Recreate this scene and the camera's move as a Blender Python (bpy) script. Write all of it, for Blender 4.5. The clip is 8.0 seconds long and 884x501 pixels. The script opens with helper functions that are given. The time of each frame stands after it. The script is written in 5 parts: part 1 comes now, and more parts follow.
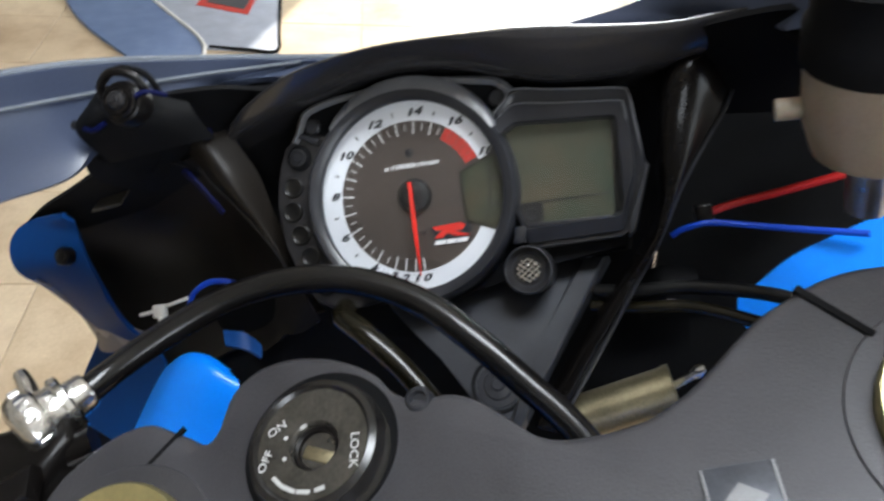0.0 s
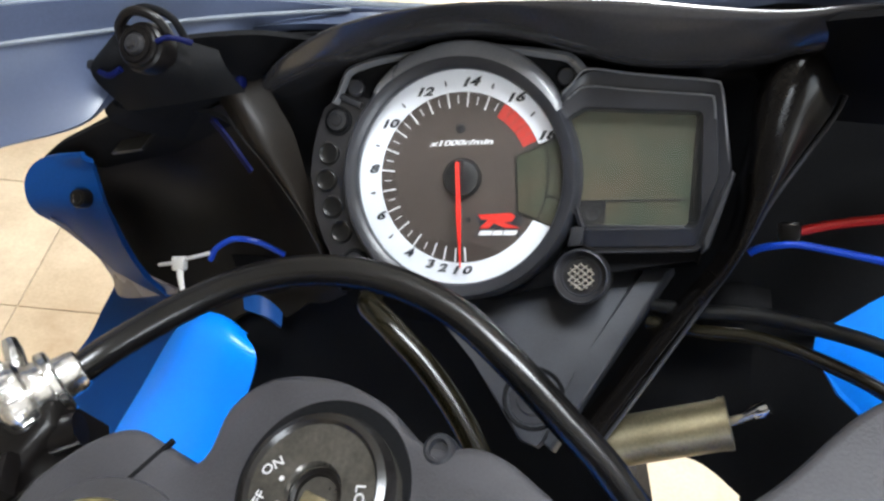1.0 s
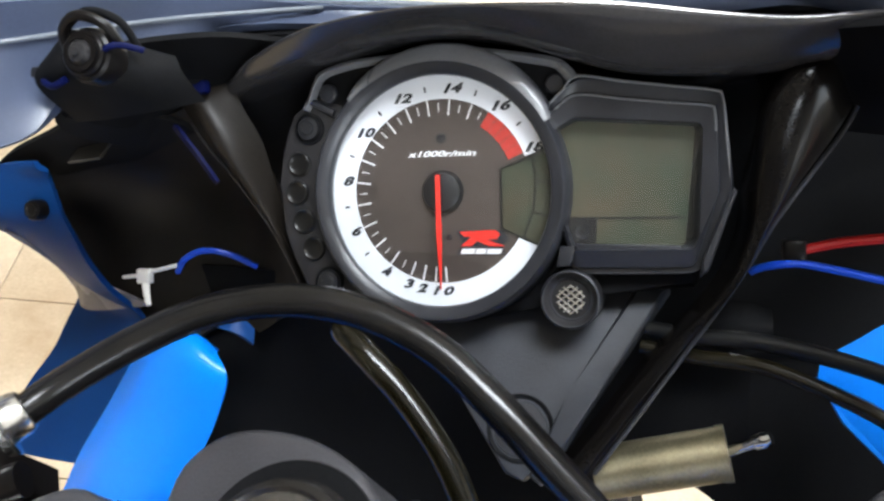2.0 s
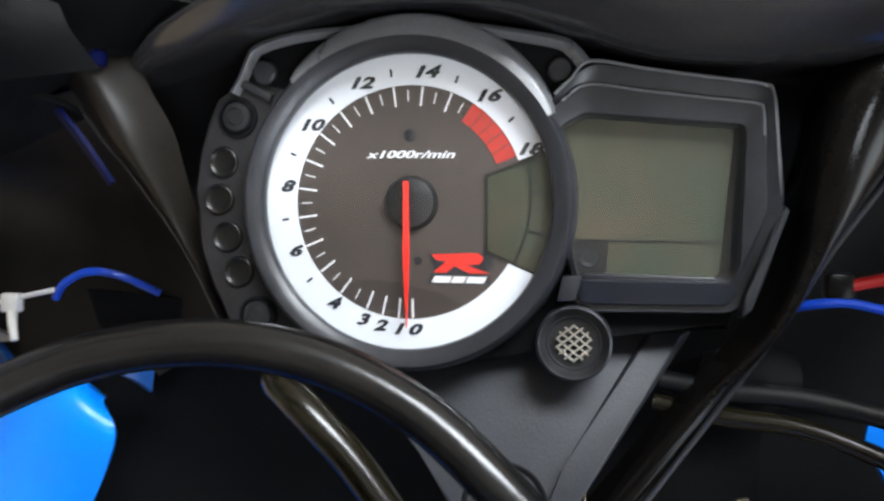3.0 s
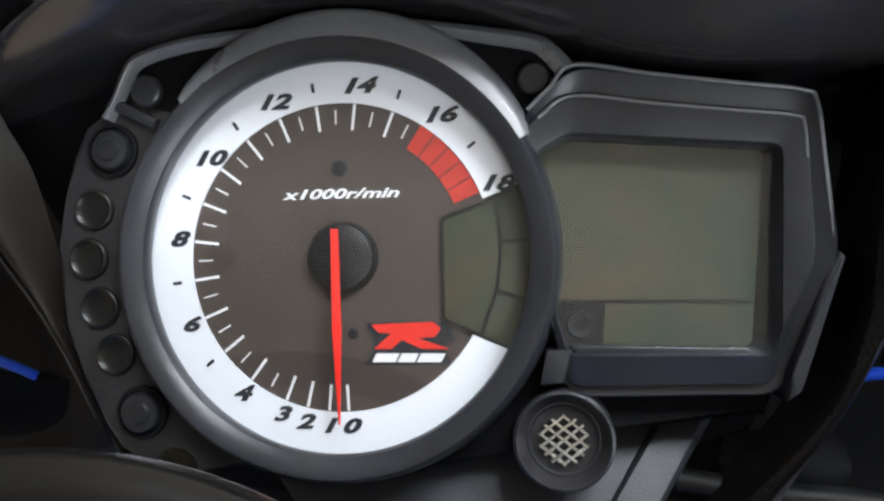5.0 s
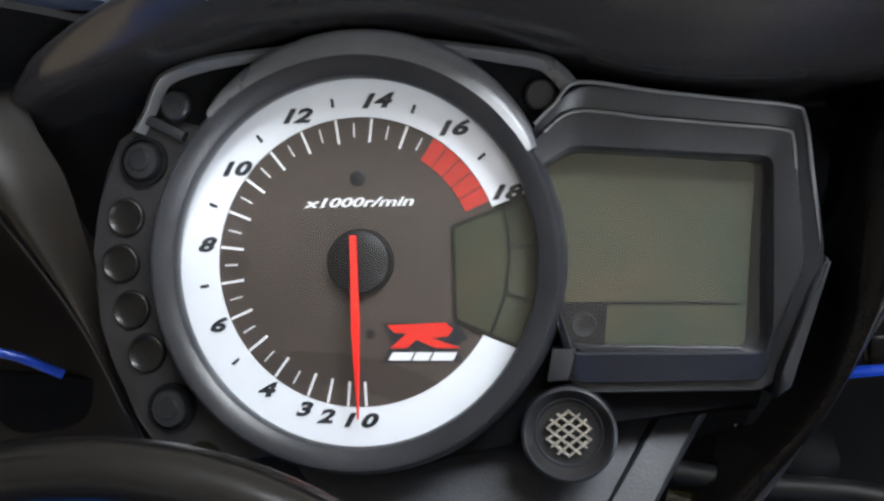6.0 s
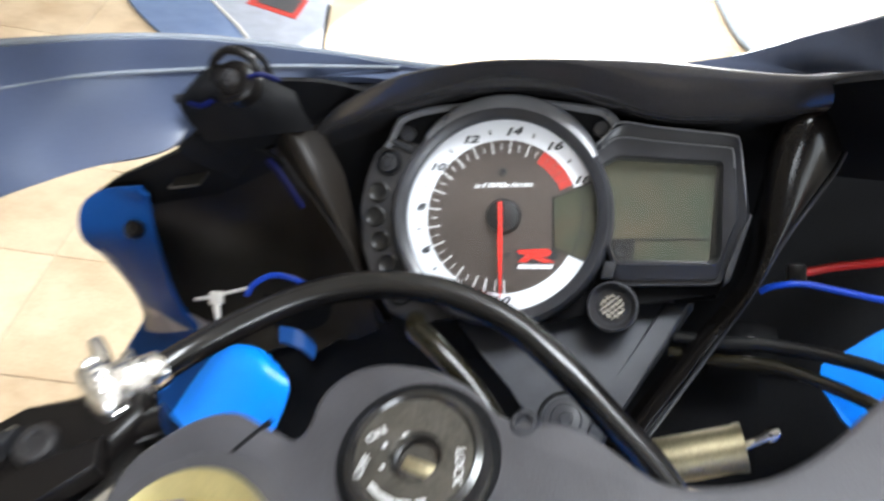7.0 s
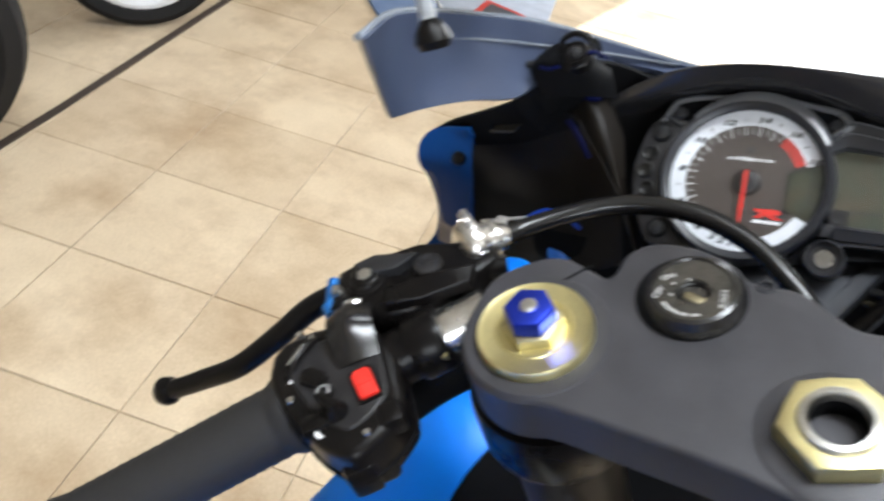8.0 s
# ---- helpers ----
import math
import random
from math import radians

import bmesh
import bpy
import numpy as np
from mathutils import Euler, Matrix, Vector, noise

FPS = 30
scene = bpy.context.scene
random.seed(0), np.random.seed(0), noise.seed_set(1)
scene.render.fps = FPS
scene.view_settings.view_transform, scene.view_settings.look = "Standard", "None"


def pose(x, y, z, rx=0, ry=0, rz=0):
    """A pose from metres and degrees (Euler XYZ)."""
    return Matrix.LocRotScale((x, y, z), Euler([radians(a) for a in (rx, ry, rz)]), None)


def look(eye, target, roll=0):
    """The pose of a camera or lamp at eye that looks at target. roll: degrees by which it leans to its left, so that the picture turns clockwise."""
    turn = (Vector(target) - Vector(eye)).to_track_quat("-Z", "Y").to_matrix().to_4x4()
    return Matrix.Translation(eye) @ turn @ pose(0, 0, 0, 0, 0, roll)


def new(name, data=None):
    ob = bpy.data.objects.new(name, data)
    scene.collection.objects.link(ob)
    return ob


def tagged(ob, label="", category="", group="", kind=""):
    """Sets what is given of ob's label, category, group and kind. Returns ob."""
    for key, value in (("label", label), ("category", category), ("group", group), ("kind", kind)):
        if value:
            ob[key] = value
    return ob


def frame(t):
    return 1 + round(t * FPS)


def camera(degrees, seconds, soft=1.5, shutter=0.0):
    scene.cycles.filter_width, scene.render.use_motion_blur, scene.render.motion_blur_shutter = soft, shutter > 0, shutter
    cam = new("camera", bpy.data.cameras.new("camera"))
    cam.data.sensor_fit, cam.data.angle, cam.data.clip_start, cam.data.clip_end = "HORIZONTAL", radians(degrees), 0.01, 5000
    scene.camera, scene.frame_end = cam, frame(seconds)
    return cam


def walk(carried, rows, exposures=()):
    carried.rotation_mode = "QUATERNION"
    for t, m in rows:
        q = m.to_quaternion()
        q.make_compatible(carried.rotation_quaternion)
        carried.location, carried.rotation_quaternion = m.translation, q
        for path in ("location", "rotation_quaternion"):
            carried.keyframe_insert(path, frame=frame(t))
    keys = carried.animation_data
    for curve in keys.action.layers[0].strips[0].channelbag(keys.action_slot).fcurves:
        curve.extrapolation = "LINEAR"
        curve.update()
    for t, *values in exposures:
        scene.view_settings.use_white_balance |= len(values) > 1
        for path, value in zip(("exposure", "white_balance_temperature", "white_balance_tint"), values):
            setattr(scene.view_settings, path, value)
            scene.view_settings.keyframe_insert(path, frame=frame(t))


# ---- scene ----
cam = camera(57.454, 8.0, soft=2.5, shutter=0.5)
ROWS = [
    (0, 0.0341, -0.2623, 1.1563, 50.57, -3.47, 7.4),
    (0.5, 0.03, -0.2423, 1.1411, 50.2, -4.43, 12.17),
    (0.6, 0.0245, -0.2332, 1.1494, 47.49, -4.61, 11.91),
    (1, 0.0278, -0.2231, 1.1497, 45.27, -5.85, 13.59),
    (2.5, 0.0204, -0.1812, 1.1342, 43.5, -7.79, 11.49),
    (3, 0.0052, -0.163, 1.1007, 46.74, -12.04, 8.76),
    (3.5, 0.0046, -0.1417, 1.0755, 49.65, -12.57, 7.52),
    (4, 0.0081, -0.1223, 1.0684, 49.21, -12.66, 6.87),
    (4.5, 0.0096, -0.1212, 1.0702, 49.91, -12.56, 5.77),
    (6, 0.0062, -0.1294, 1.0776, 50.51, -12.62, 5.68),
    (6.5, 0.0007, -0.171, 1.1109, 49, -10.72, 7.91),
    (6.8, -0.0014, -0.2185, 1.1337, 50.11, -10.17, 9.75),
    (7, 0.0045, -0.2645, 1.1465, 51.9, -9.3, 12.6),
    (7.2, 0.0063, -0.2952, 1.1683, 50.38, -8, 15.13),
    (7.4, 0.0062, -0.3357, 1.1845, 50.47, -7.64, 17.44),
    (7.6, -0.001, -0.3723, 1.1894, 51.11, -8.88, 19.93),
    (7.8, 0.0003, -0.3908, 1.1863, 51.02, -8.94, 24.6),
    (8, -0.0114, -0.402, 1.1759, 50.78, -9.79, 27.78),
]
EXPOSURES = [(0.0, 0.5), (0.5, 0.95), (1.0, 1.1), (2.5, 1.1), (4.0, 0.92), (4.5, 0.86), (6.0, 0.88), (6.5, 1.05), (7.0, 1.4), (7.4, 1.3), (8.0, 0.8)]
walk(cam, [(t, pose(x, y, z, rx, ry, rz)) for t, x, y, z, rx, ry, rz in ROWS], EXPOSURES)

# ---- world, sun and daylight ----
SUN_EL, SUN_ROT = 42.0, 8.5
world = bpy.data.worlds.new("sky")
world.use_nodes = True
scene.world = world
sky = world.node_tree.nodes.new("ShaderNodeTexSky")
sky.sky_type = "NISHITA"
sky.sun_disc = False
sky.sun_elevation, sky.sun_rotation = radians(SUN_EL), radians(SUN_ROT)
world.node_tree.links.new(sky.outputs[0], world.node_tree.nodes["Background"].inputs[0])
world.node_tree.nodes["Background"].inputs[1].default_value = 0.12
ROOM = pose(0.1, 0.6, 0, 0, 0, 11.8)


def lamp(name, kind, m, energy, colour, size=(0.1, 0.1)):
    data = bpy.data.lights.new(name, kind)
    data.energy, data.color = energy, colour
    if kind == "AREA":
        data.shape, data.size, data.size_y = "RECTANGLE", size[0], size[1]
    ob = new(name, data)
    ob.matrix_world = m
    return ob


sun = lamp("sun", "SUN", look((0.445, 2.97, 2.7), (0, 0, 0)), 5.0, (1.0, 0.95, 0.88))
sun.data.angle = radians(0.6)
# Three fill lamps added at windows out of view: right, rear and ahead.
lamp("unseen_window_fill_right", "AREA", ROOM @ look((4.15, -2.4, 1.75), (0, -0.5, 0.9)), 50, (0.86, 0.93, 1.0), (3.2, 1.9))
lamp("unseen_window_fill_rear", "AREA", ROOM @ look((0.6, -4.45, 2.2), (0, 0, 1.0)), 42, (0.88, 0.94, 1.0), (1.6, 0.9))
lamp("unseen_window_fill_ahead", "AREA", ROOM @ look((3.05, 4.28, 1.85), (0.2, 0, 1.0)), 45, (0.88, 0.94, 1.0), (1.6, 1.4))
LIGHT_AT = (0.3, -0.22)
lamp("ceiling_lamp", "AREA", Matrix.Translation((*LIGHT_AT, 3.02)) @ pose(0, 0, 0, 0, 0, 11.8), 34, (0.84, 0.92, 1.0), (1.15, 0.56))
lamp("doorway_daylight", "AREA", ROOM @ look((0.9, 4.28, 1.5), (0.5, 0, 0.9)), 85, (0.9, 0.95, 1.0), (0.9, 2.6))


# ---- materials ----
def ramp_between(nt, fac, a, b):
    mix = nt.nodes.new("ShaderNodeMix")
    mix.data_type = "RGBA"
    mix.inputs[6].default_value, mix.inputs[7].default_value = (*a, 1), (*b, 1)
    nt.links.new(fac, mix.inputs[0])
    return mix.outputs[2]


def tone(c, k):
    return tuple(max(0.0, min(1.0, v * k)) for v in c)


def material(name, base, rough, metal=0.0, vary=0.25, scale=18.0, grain=900.0, bump=0.08, rough_vary=0.12, coat=0.0, second=None, specular=0.5, island=False, stain=None):
    """A surface with broad stains, fine grain, uneven gloss and slight relief, at real size."""
    mat = bpy.data.materials.new(name)
    mat.use_nodes = True
    nt = mat.node_tree
    p = nt.nodes["Principled BSDF"]
    co = nt.nodes.new("ShaderNodeTexCoord")
    where = nt.nodes.new("ShaderNodeNewGeometry").outputs["Position"] if island else co.outputs["Object"]
    broad, fine = nt.nodes.new("ShaderNodeTexNoise"), nt.nodes.new("ShaderNodeTexNoise")
    for node, s, d in ((broad, scale, 4.0), (fine, grain, 2.0)):
        node.inputs["Scale"].default_value, node.inputs["Detail"].default_value = s, d
        nt.links.new(where, node.inputs["Vector"])
    both = nt.nodes.new("ShaderNodeMath")
    both.operation = "MULTIPLY_ADD"
    both.inputs[1].default_value = 0.35
    nt.links.new(fine.outputs[0], both.inputs[0])
    scaled = nt.nodes.new("ShaderNodeMath")
    scaled.operation = "MULTIPLY"
    scaled.inputs[1].default_value = 0.65
    nt.links.new(broad.outputs[0], scaled.inputs[0])
    nt.links.new(scaled.outputs[0], both.inputs[2])
    spread = nt.nodes.new("ShaderNodeMapRange")
    spread.inputs[1].default_value, spread.inputs[2].default_value = 0.3, 0.7
    nt.links.new(both.outputs[0], spread.inputs[0])
    fac = spread.outputs[0]
    if island:
        info = nt.nodes.new("ShaderNodeObjectInfo")
        add = nt.nodes.new("ShaderNodeMath")
        add.operation = "MULTIPLY_ADD"
        add.inputs[1].default_value = 0.3
        half = nt.nodes.new("ShaderNodeMath")
        half.operation = "MULTIPLY"
        half.inputs[1].default_value = 0.75
        nt.links.new(fac, half.inputs[0])
        nt.links.new(info.outputs["Random"], add.inputs[0])
        nt.links.new(half.outputs[0], add.inputs[2])
        fac = add.outputs[0]
    colour = ramp_between(nt, fac, tone(base, 1 - vary), second or tone(base, 1 + vary))
    if stain:
        blot = nt.nodes.new("ShaderNodeTexNoise")
        blot.inputs["Scale"].default_value, blot.inputs["Detail"].default_value = 3.4, 6.0
        blot.inputs["Roughness"].default_value = 0.65
        nt.links.new(where, blot.inputs["Vector"])
        edge = nt.nodes.new("ShaderNodeMapRange")
        edge.inputs[1].default_value, edge.inputs[2].default_value, edge.inputs[4].default_value = 0.46, 0.68, 0.66
        nt.links.new(blot.outputs[0], edge.inputs[0])
        over = nt.nodes.new("ShaderNodeMix")
        over.data_type = "RGBA"
        over.inputs[7].default_value = (*stain, 1)
        nt.links.new(edge.outputs[0], over.inputs[0])
        nt.links.new(colour, over.inputs[6])
        colour = over.outputs[2]
    nt.links.new(colour, p.inputs["Base Color"])
    rr = nt.nodes.new("ShaderNodeMapRange")
    rr.inputs[3].default_value, rr.inputs[4].default_value = max(0.02, rough - rough_vary), min(1, rough + rough_vary)
    nt.links.new(broad.outputs[0], rr.inputs[0])
    nt.links.new(rr.outputs[0], p.inputs["Roughness"])
    p.inputs["Metallic"].default_value = metal
    p.inputs["Specular IOR Level"].default_value = specular
    p.inputs["Coat Weight"].default_value = coat
    p.inputs["Coat Roughness"].default_value = 0.05
    if bump:
        b = nt.nodes.new("ShaderNodeBump")
        b.inputs["Strength"].default_value, b.inputs["Distance"].default_value = bump, 0.0006
        nt.links.new(fine.outputs[0], b.inputs["Height"])
        nt.links.new(b.outputs[0], p.inputs["Normal"])
    return mat


def clear(name, tint, gloss=0.05):
    """A thin clear pane: light goes straight through, with a faint mirror on it."""
    mat = bpy.data.materials.new(name)
    mat.use_nodes = True
    nt = mat.node_tree
    nt.nodes.remove(nt.nodes["Principled BSDF"])
    t, g, mix, fr = (nt.nodes.new("ShaderNode" + k) for k in ("BsdfTransparent", "BsdfGlossy", "MixShader", "Fresnel"))
    t.inputs[0].default_value = (*tint, 1)
    g.inputs["Roughness"].default_value = gloss
    fr.inputs[0].default_value = 1.4
    for a, b in ((fr.outputs[0], mix.inputs[0]), (t.outputs[0], mix.inputs[1]), (g.outputs[0], mix.inputs[2]), (mix.outputs[0], nt.nodes["Material Output"].inputs[0])):
        nt.links.new(a, b)
    return mat


BLACK = material("black_plastic", (0.005, 0.0042, 0.004), 0.3, vary=0.4, specular=0.16)
MATTE = material("matt_black_plastic", (0.006, 0.006, 0.0066), 0.7, vary=0.4, specular=0.06)
GLOSSY = material("glossy_black_plastic", (0.009, 0.008, 0.008), 0.24, vary=0.4, rough_vary=0.08, bump=0.03)
STAY_GREY = material("stay_grey_plastic", (0.029, 0.0305, 0.036), 0.45, vary=0.28, scale=70.0, grain=1500, bump=0.14, rough_vary=0.14, specular=0.35)
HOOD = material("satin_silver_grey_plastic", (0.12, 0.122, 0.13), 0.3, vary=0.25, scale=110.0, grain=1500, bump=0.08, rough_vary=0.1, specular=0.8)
# The bronze tint puts a yellowish reflection into the black hose's colour.
HOSE = material("black_hose_warm_sheen", (0.008, 0.0065, 0.003), 0.22, vary=0.35, scale=80.0, specular=0.4, rough_vary=0.05, bump=0.03)
LOCK_FACE = material("worn_metal_lock_face", (0.075, 0.07, 0.062), 0.2, 0.6, vary=0.5, scale=120.0, rough_vary=0.1, bump=0.05, coat=0.2)
LEGEND = material("dull_white_legend", (0.42, 0.42, 0.42), 0.5, vary=0.2, bump=0.0)
BRIGHT_ALLOY = material("bright_alloy", (0.78, 0.77, 0.75), 0.24, 1.0, vary=0.18, scale=90.0, bump=0.06)
TELL_TALE = material("dull_black_lens", (0.007, 0.0065, 0.006), 0.34, vary=0.4, specular=0.25, rough_vary=0.08, bump=0.02)
PANEL = material("satin_brown_black_panel", (0.012, 0.0098, 0.008), 0.42, vary=0.35, specular=0.16, rough_vary=0.08)
POD = material("glossy_brown_black_pod", (0.005, 0.0042, 0.0038), 0.19, vary=0.3, specular=0.16, rough_vary=0.05, bump=0.02)
COWL = material("satin_charcoal_cowl", (0.03, 0.0288, 0.0305), 0.2, vary=0.2, scale=25.0, specular=0.5, rough_vary=0.06, bump=0.02)
PLATE = material("dark_button_plate", (0.017, 0.016, 0.017), 0.42, vary=0.35, scale=90.0, specular=0.3, bump=0.14)
DASH = material("dash_grey_plastic", (0.02, 0.0205, 0.0245), 0.34, vary=0.3, scale=90.0, grain=1600, bump=0.08, rough_vary=0.1, specular=0.4)
DASH_DARK = material("dash_dark_plastic", (0.011, 0.011, 0.0125), 0.42, vary=0.4, scale=90.0, grain=1600, bump=0.1, rough_vary=0.14, specular=0.4)
DIAL = material("dial_face", (0.06, 0.046, 0.039), 0.5, vary=0.1, scale=60.0, bump=0.02)
WHITE = material("dial_white", (0.82, 0.84, 0.88), 0.45, vary=0.05, bump=0.0)
INK = material("dial_ink", (0.012, 0.014, 0.02), 0.5, vary=0.1, bump=0.0)
TICK = material("tick_white", (0.85, 0.85, 0.86), 0.5, vary=0.05, bump=0.0)
RED = material("red_paint", (0.75, 0.03, 0.02), 0.4, vary=0.12, bump=0.0)
RED_DULL = material("red_zone_paint", (0.5, 0.035, 0.025), 0.5, vary=0.2, scale=400.0, bump=0.0)
LCD = material("lcd_glass", (0.036, 0.056, 0.038), 0.4, vary=0.0, scale=30.0, grain=60.0, bump=0.0, second=(0.082, 0.07, 0.046), specular=0.3)
LCD_LINE = material("lcd_segments", (0.01, 0.01, 0.009), 0.4, vary=0.1, bump=0.0)
CHROME = material("chrome", (0.75, 0.76, 0.78), 0.12, 1.0, vary=0.1, bump=0.02)
ALLOY = material("cast_alloy", (0.55, 0.54, 0.5), 0.32, 1.0, vary=0.2, scale=60.0, bump=0.1)
GOLD = material("gold_anodised", (0.74, 0.66, 0.34), 0.36, 1.0, vary=0.12, scale=70.0, bump=0.05)
GOLD_WORN = material("worn_gold_anodised", (0.56, 0.5, 0.29), 0.46, 1.0, vary=0.25, scale=90.0, bump=0.08)
BRASS = material("aged_brass", (0.3, 0.26, 0.165), 0.42, 0.9, vary=0.4, scale=60.0)
ANODISED = material("blue_anodised", (0.035, 0.07, 0.66), 0.3, 0.9, vary=0.15, bump=0.02)
SKY_ANODISED = material("sky_blue_anodised", (0.03, 0.2, 0.6), 0.3, 0.7, vary=0.15, bump=0.02)
CLAMP = material("cast_grey_paint", (0.044, 0.043, 0.048), 0.46, 0.2, vary=0.24, scale=45.0, grain=1400, bump=0.22, rough_vary=0.14, specular=0.42)
BLUE = material("blue_bodywork", (0.001, 0.225, 0.92), 0.34, vary=0.1, bump=0.0, coat=0.08, specular=0.4)
# Darker copy of the bodywork blue, with the flap's shade put into it.
BLUE_SHADED = material("shaded_blue_bodywork", (0.003, 0.036, 0.145), 0.45, vary=0.15, bump=0.0, specular=0.12)
# Grey of the floor's reflection on the blue flap, put into the colour.
FOLD = material("pale_floor_reflection", (0.22, 0.2, 0.2), 0.3, vary=0.15, bump=0.0)
SCREEN = material("smoked_blue_grey_screen", (0.057, 0.072, 0.118), 0.34, vary=0.15, scale=12.0, bump=0.0, coat=0.0, specular=0.4)
SCREEN_EDGE = material("screen_edge", (0.16, 0.18, 0.21), 0.25, vary=0.2, bump=0.0)
RUBBER = material("black_rubber", (0.006, 0.0055, 0.0055), 0.24, vary=0.35, specular=0.4, scale=90.0, bump=0.03, rough_vary=0.05)
GRIP = material("rubber_grip", (0.012, 0.011, 0.011), 0.7, vary=0.25, scale=120.0, bump=0.4)
WIRE_BLUE = material("blue_wire", (0.006, 0.06, 0.5), 0.35, vary=0.15, bump=0.0)
WIRE_RED = material("red_wire", (0.45, 0.015, 0.015), 0.4, vary=0.15, bump=0.0)
NYLON = material("white_nylon", (0.72, 0.7, 0.66), 0.45, vary=0.08, bump=0.0)
CUP = material("yellowed_translucent_plastic", (0.3, 0.24, 0.18), 0.4, vary=0.18, scale=35.0)
CUP.node_tree.nodes["Principled BSDF"].inputs["Subsurface Weight"].default_value = 0.2
LABEL = material("silver_label", (0.06, 0.065, 0.078), 0.4, 0.2, vary=0.3, scale=90.0)
LABEL_GREEN = material("green_sheen_foil", (0.05, 0.2, 0.09), 0.35, 0.4, vary=0.3, scale=120.0)
GLASS = clear("clear_lens", (0.97, 0.97, 0.97))
MIRROR = material("mirror_glass", (0.5, 0.5, 0.5), 0.12, 1.0, vary=0.1, bump=0.0)
TILE = material("beige_floor_tile", (0.67, 0.51, 0.335), 0.36, vary=0.24, scale=5.0, grain=160.0, bump=0.04, second=(0.8, 0.66, 0.475), island=True, stain=(0.34, 0.22, 0.12))
GROUT = material("grey_brown_grout", (0.54, 0.43, 0.295), 0.9, vary=0.3, scale=25.0, bump=0.3)
CABLE = material("dull_black_cable", (0.006, 0.006, 0.006), 0.42, vary=0.35, specular=0.3, scale=90.0, bump=0.03)
NAVY = material("navy_plastic_and_reflection", (0.001, 0.003, 0.035), 0.55, vary=0.2, bump=0.0, specular=0.1)
PALE_STALK = material("pale_grey_stalk", (0.3, 0.31, 0.32), 0.4, vary=0.15, bump=0.02)
OLD_BRACKET = material("dull_brown_grey_plate", (0.035, 0.031, 0.026), 0.5, vary=0.35, scale=70.0, bump=0.1, specular=0.3)
STRIP = material("dark_brown_strip", (0.05, 0.034, 0.026), 0.6, vary=0.5, scale=14.0)
WALL = material("painted_wall", (0.42, 0.4, 0.36), 0.8, vary=0.08, scale=3.0, grain=200.0, bump=0.1)
CEILING = material("white_ceiling", (0.55, 0.55, 0.53), 0.9, vary=0.05, scale=3.0, grain=120.0)
PAVING = material("sunny_concrete_paving", (0.5, 0.48, 0.43), 0.85, vary=0.2, scale=5.0, grain=160.0, bump=0.2)
TYRE = material("tyre_rubber", (0.011, 0.01, 0.01), 0.72, specular=0.2, vary=0.3, scale=50.0, bump=0.25)
RIM_WHITE = material("white_wheel_rim", (0.7, 0.71, 0.74), 0.3, vary=0.1)
MAT_PALE = material("pale_grey_mat", (0.36, 0.39, 0.46), 0.6, vary=0.15, scale=20.0)
MAT_BLUE = material("blue_grey_mat", (0.1, 0.16, 0.3), 0.6, vary=0.2, scale=20.0, second=(0.14, 0.2, 0.34))
LILAC = material("lilac_cloth", (0.48, 0.38, 0.46), 0.85, vary=0.25, scale=18.0, grain=400.0, bump=0.4)
TEAL = material("teal_grey_hem", (0.27, 0.31, 0.35), 0.8, vary=0.25, scale=18.0, grain=400.0, bump=0.3)

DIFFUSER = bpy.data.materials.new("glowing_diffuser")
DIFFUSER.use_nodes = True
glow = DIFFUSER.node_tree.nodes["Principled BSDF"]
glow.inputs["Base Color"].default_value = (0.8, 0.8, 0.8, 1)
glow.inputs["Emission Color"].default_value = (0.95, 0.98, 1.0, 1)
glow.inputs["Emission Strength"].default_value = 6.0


# ---- mesh helpers; the small shapes are written in millimetres ----
MM = 0.001
FACE = pose(0, 0, 0, 90, 0, 0)
BIKE = Matrix(((0.94922, 0.20037, -0.24257, 0), (0.0, 0.77098, 0.63686, 0), (0.31462, -0.60452, 0.73183, 0.96674), (0, 0, 0, 1)))
YOKE = Matrix(((0.9897, 0.1429, -0.0085, 0.05937), (-0.0873, 0.5553, -0.8271, -0.14909), (-0.1135, 0.8193, 0.562, -0.10994), (0, 0, 0, 1)))
SEAT_OF = {}


def part(name, bm, mat, parent=None, m=None, label="", smooth=35.0, scale=MM):
    """Link a bmesh as one mesh object. m: its pose in the motorcycle's own frame (or in the world, for what is not on it)."""
    m = m or Matrix()
    if scale != 1:
        bmesh.ops.scale(bm, vec=(scale,) * 3, verts=bm.verts)
    bmesh.ops.recalc_face_normals(bm, faces=bm.faces)
    me = bpy.data.meshes.new(name)
    bm.to_mesh(me)
    bm.free()
    if smooth:
        me.shade_smooth()
        me.set_sharp_from_angle(angle=radians(smooth))
    me.materials.append(mat)
    ob = new(name, me)
    place(ob, parent, m)
    if label:
        tagged(ob, label)
    return ob


def place(ob, parent, m):
    SEAT_OF[ob.name] = m
    if parent is None:
        ob.matrix_basis = m
        return
    ob.parent = parent
    ob.matrix_basis = SEAT_OF[parent.name].inverted() @ m


def prism(outline, lo, hi, bevel=0.0, seg=2):
    bm = bmesh.new()
    n = len(outline)
    a = [bm.verts.new((x, y, lo)) for x, y in outline]
    b = [bm.verts.new((x, y, hi)) for x, y in outline]
    bm.faces.new(a[::-1])
    top = bm.faces.new(b)
    for i in range(n):
        bm.faces.new((a[i], a[(i + 1) % n], b[(i + 1) % n], b[i]))
    if bevel:
        bmesh.ops.bevel(bm, geom=list(top.edges), offset=bevel, segments=seg, affect="EDGES", profile=0.5)
    return bm


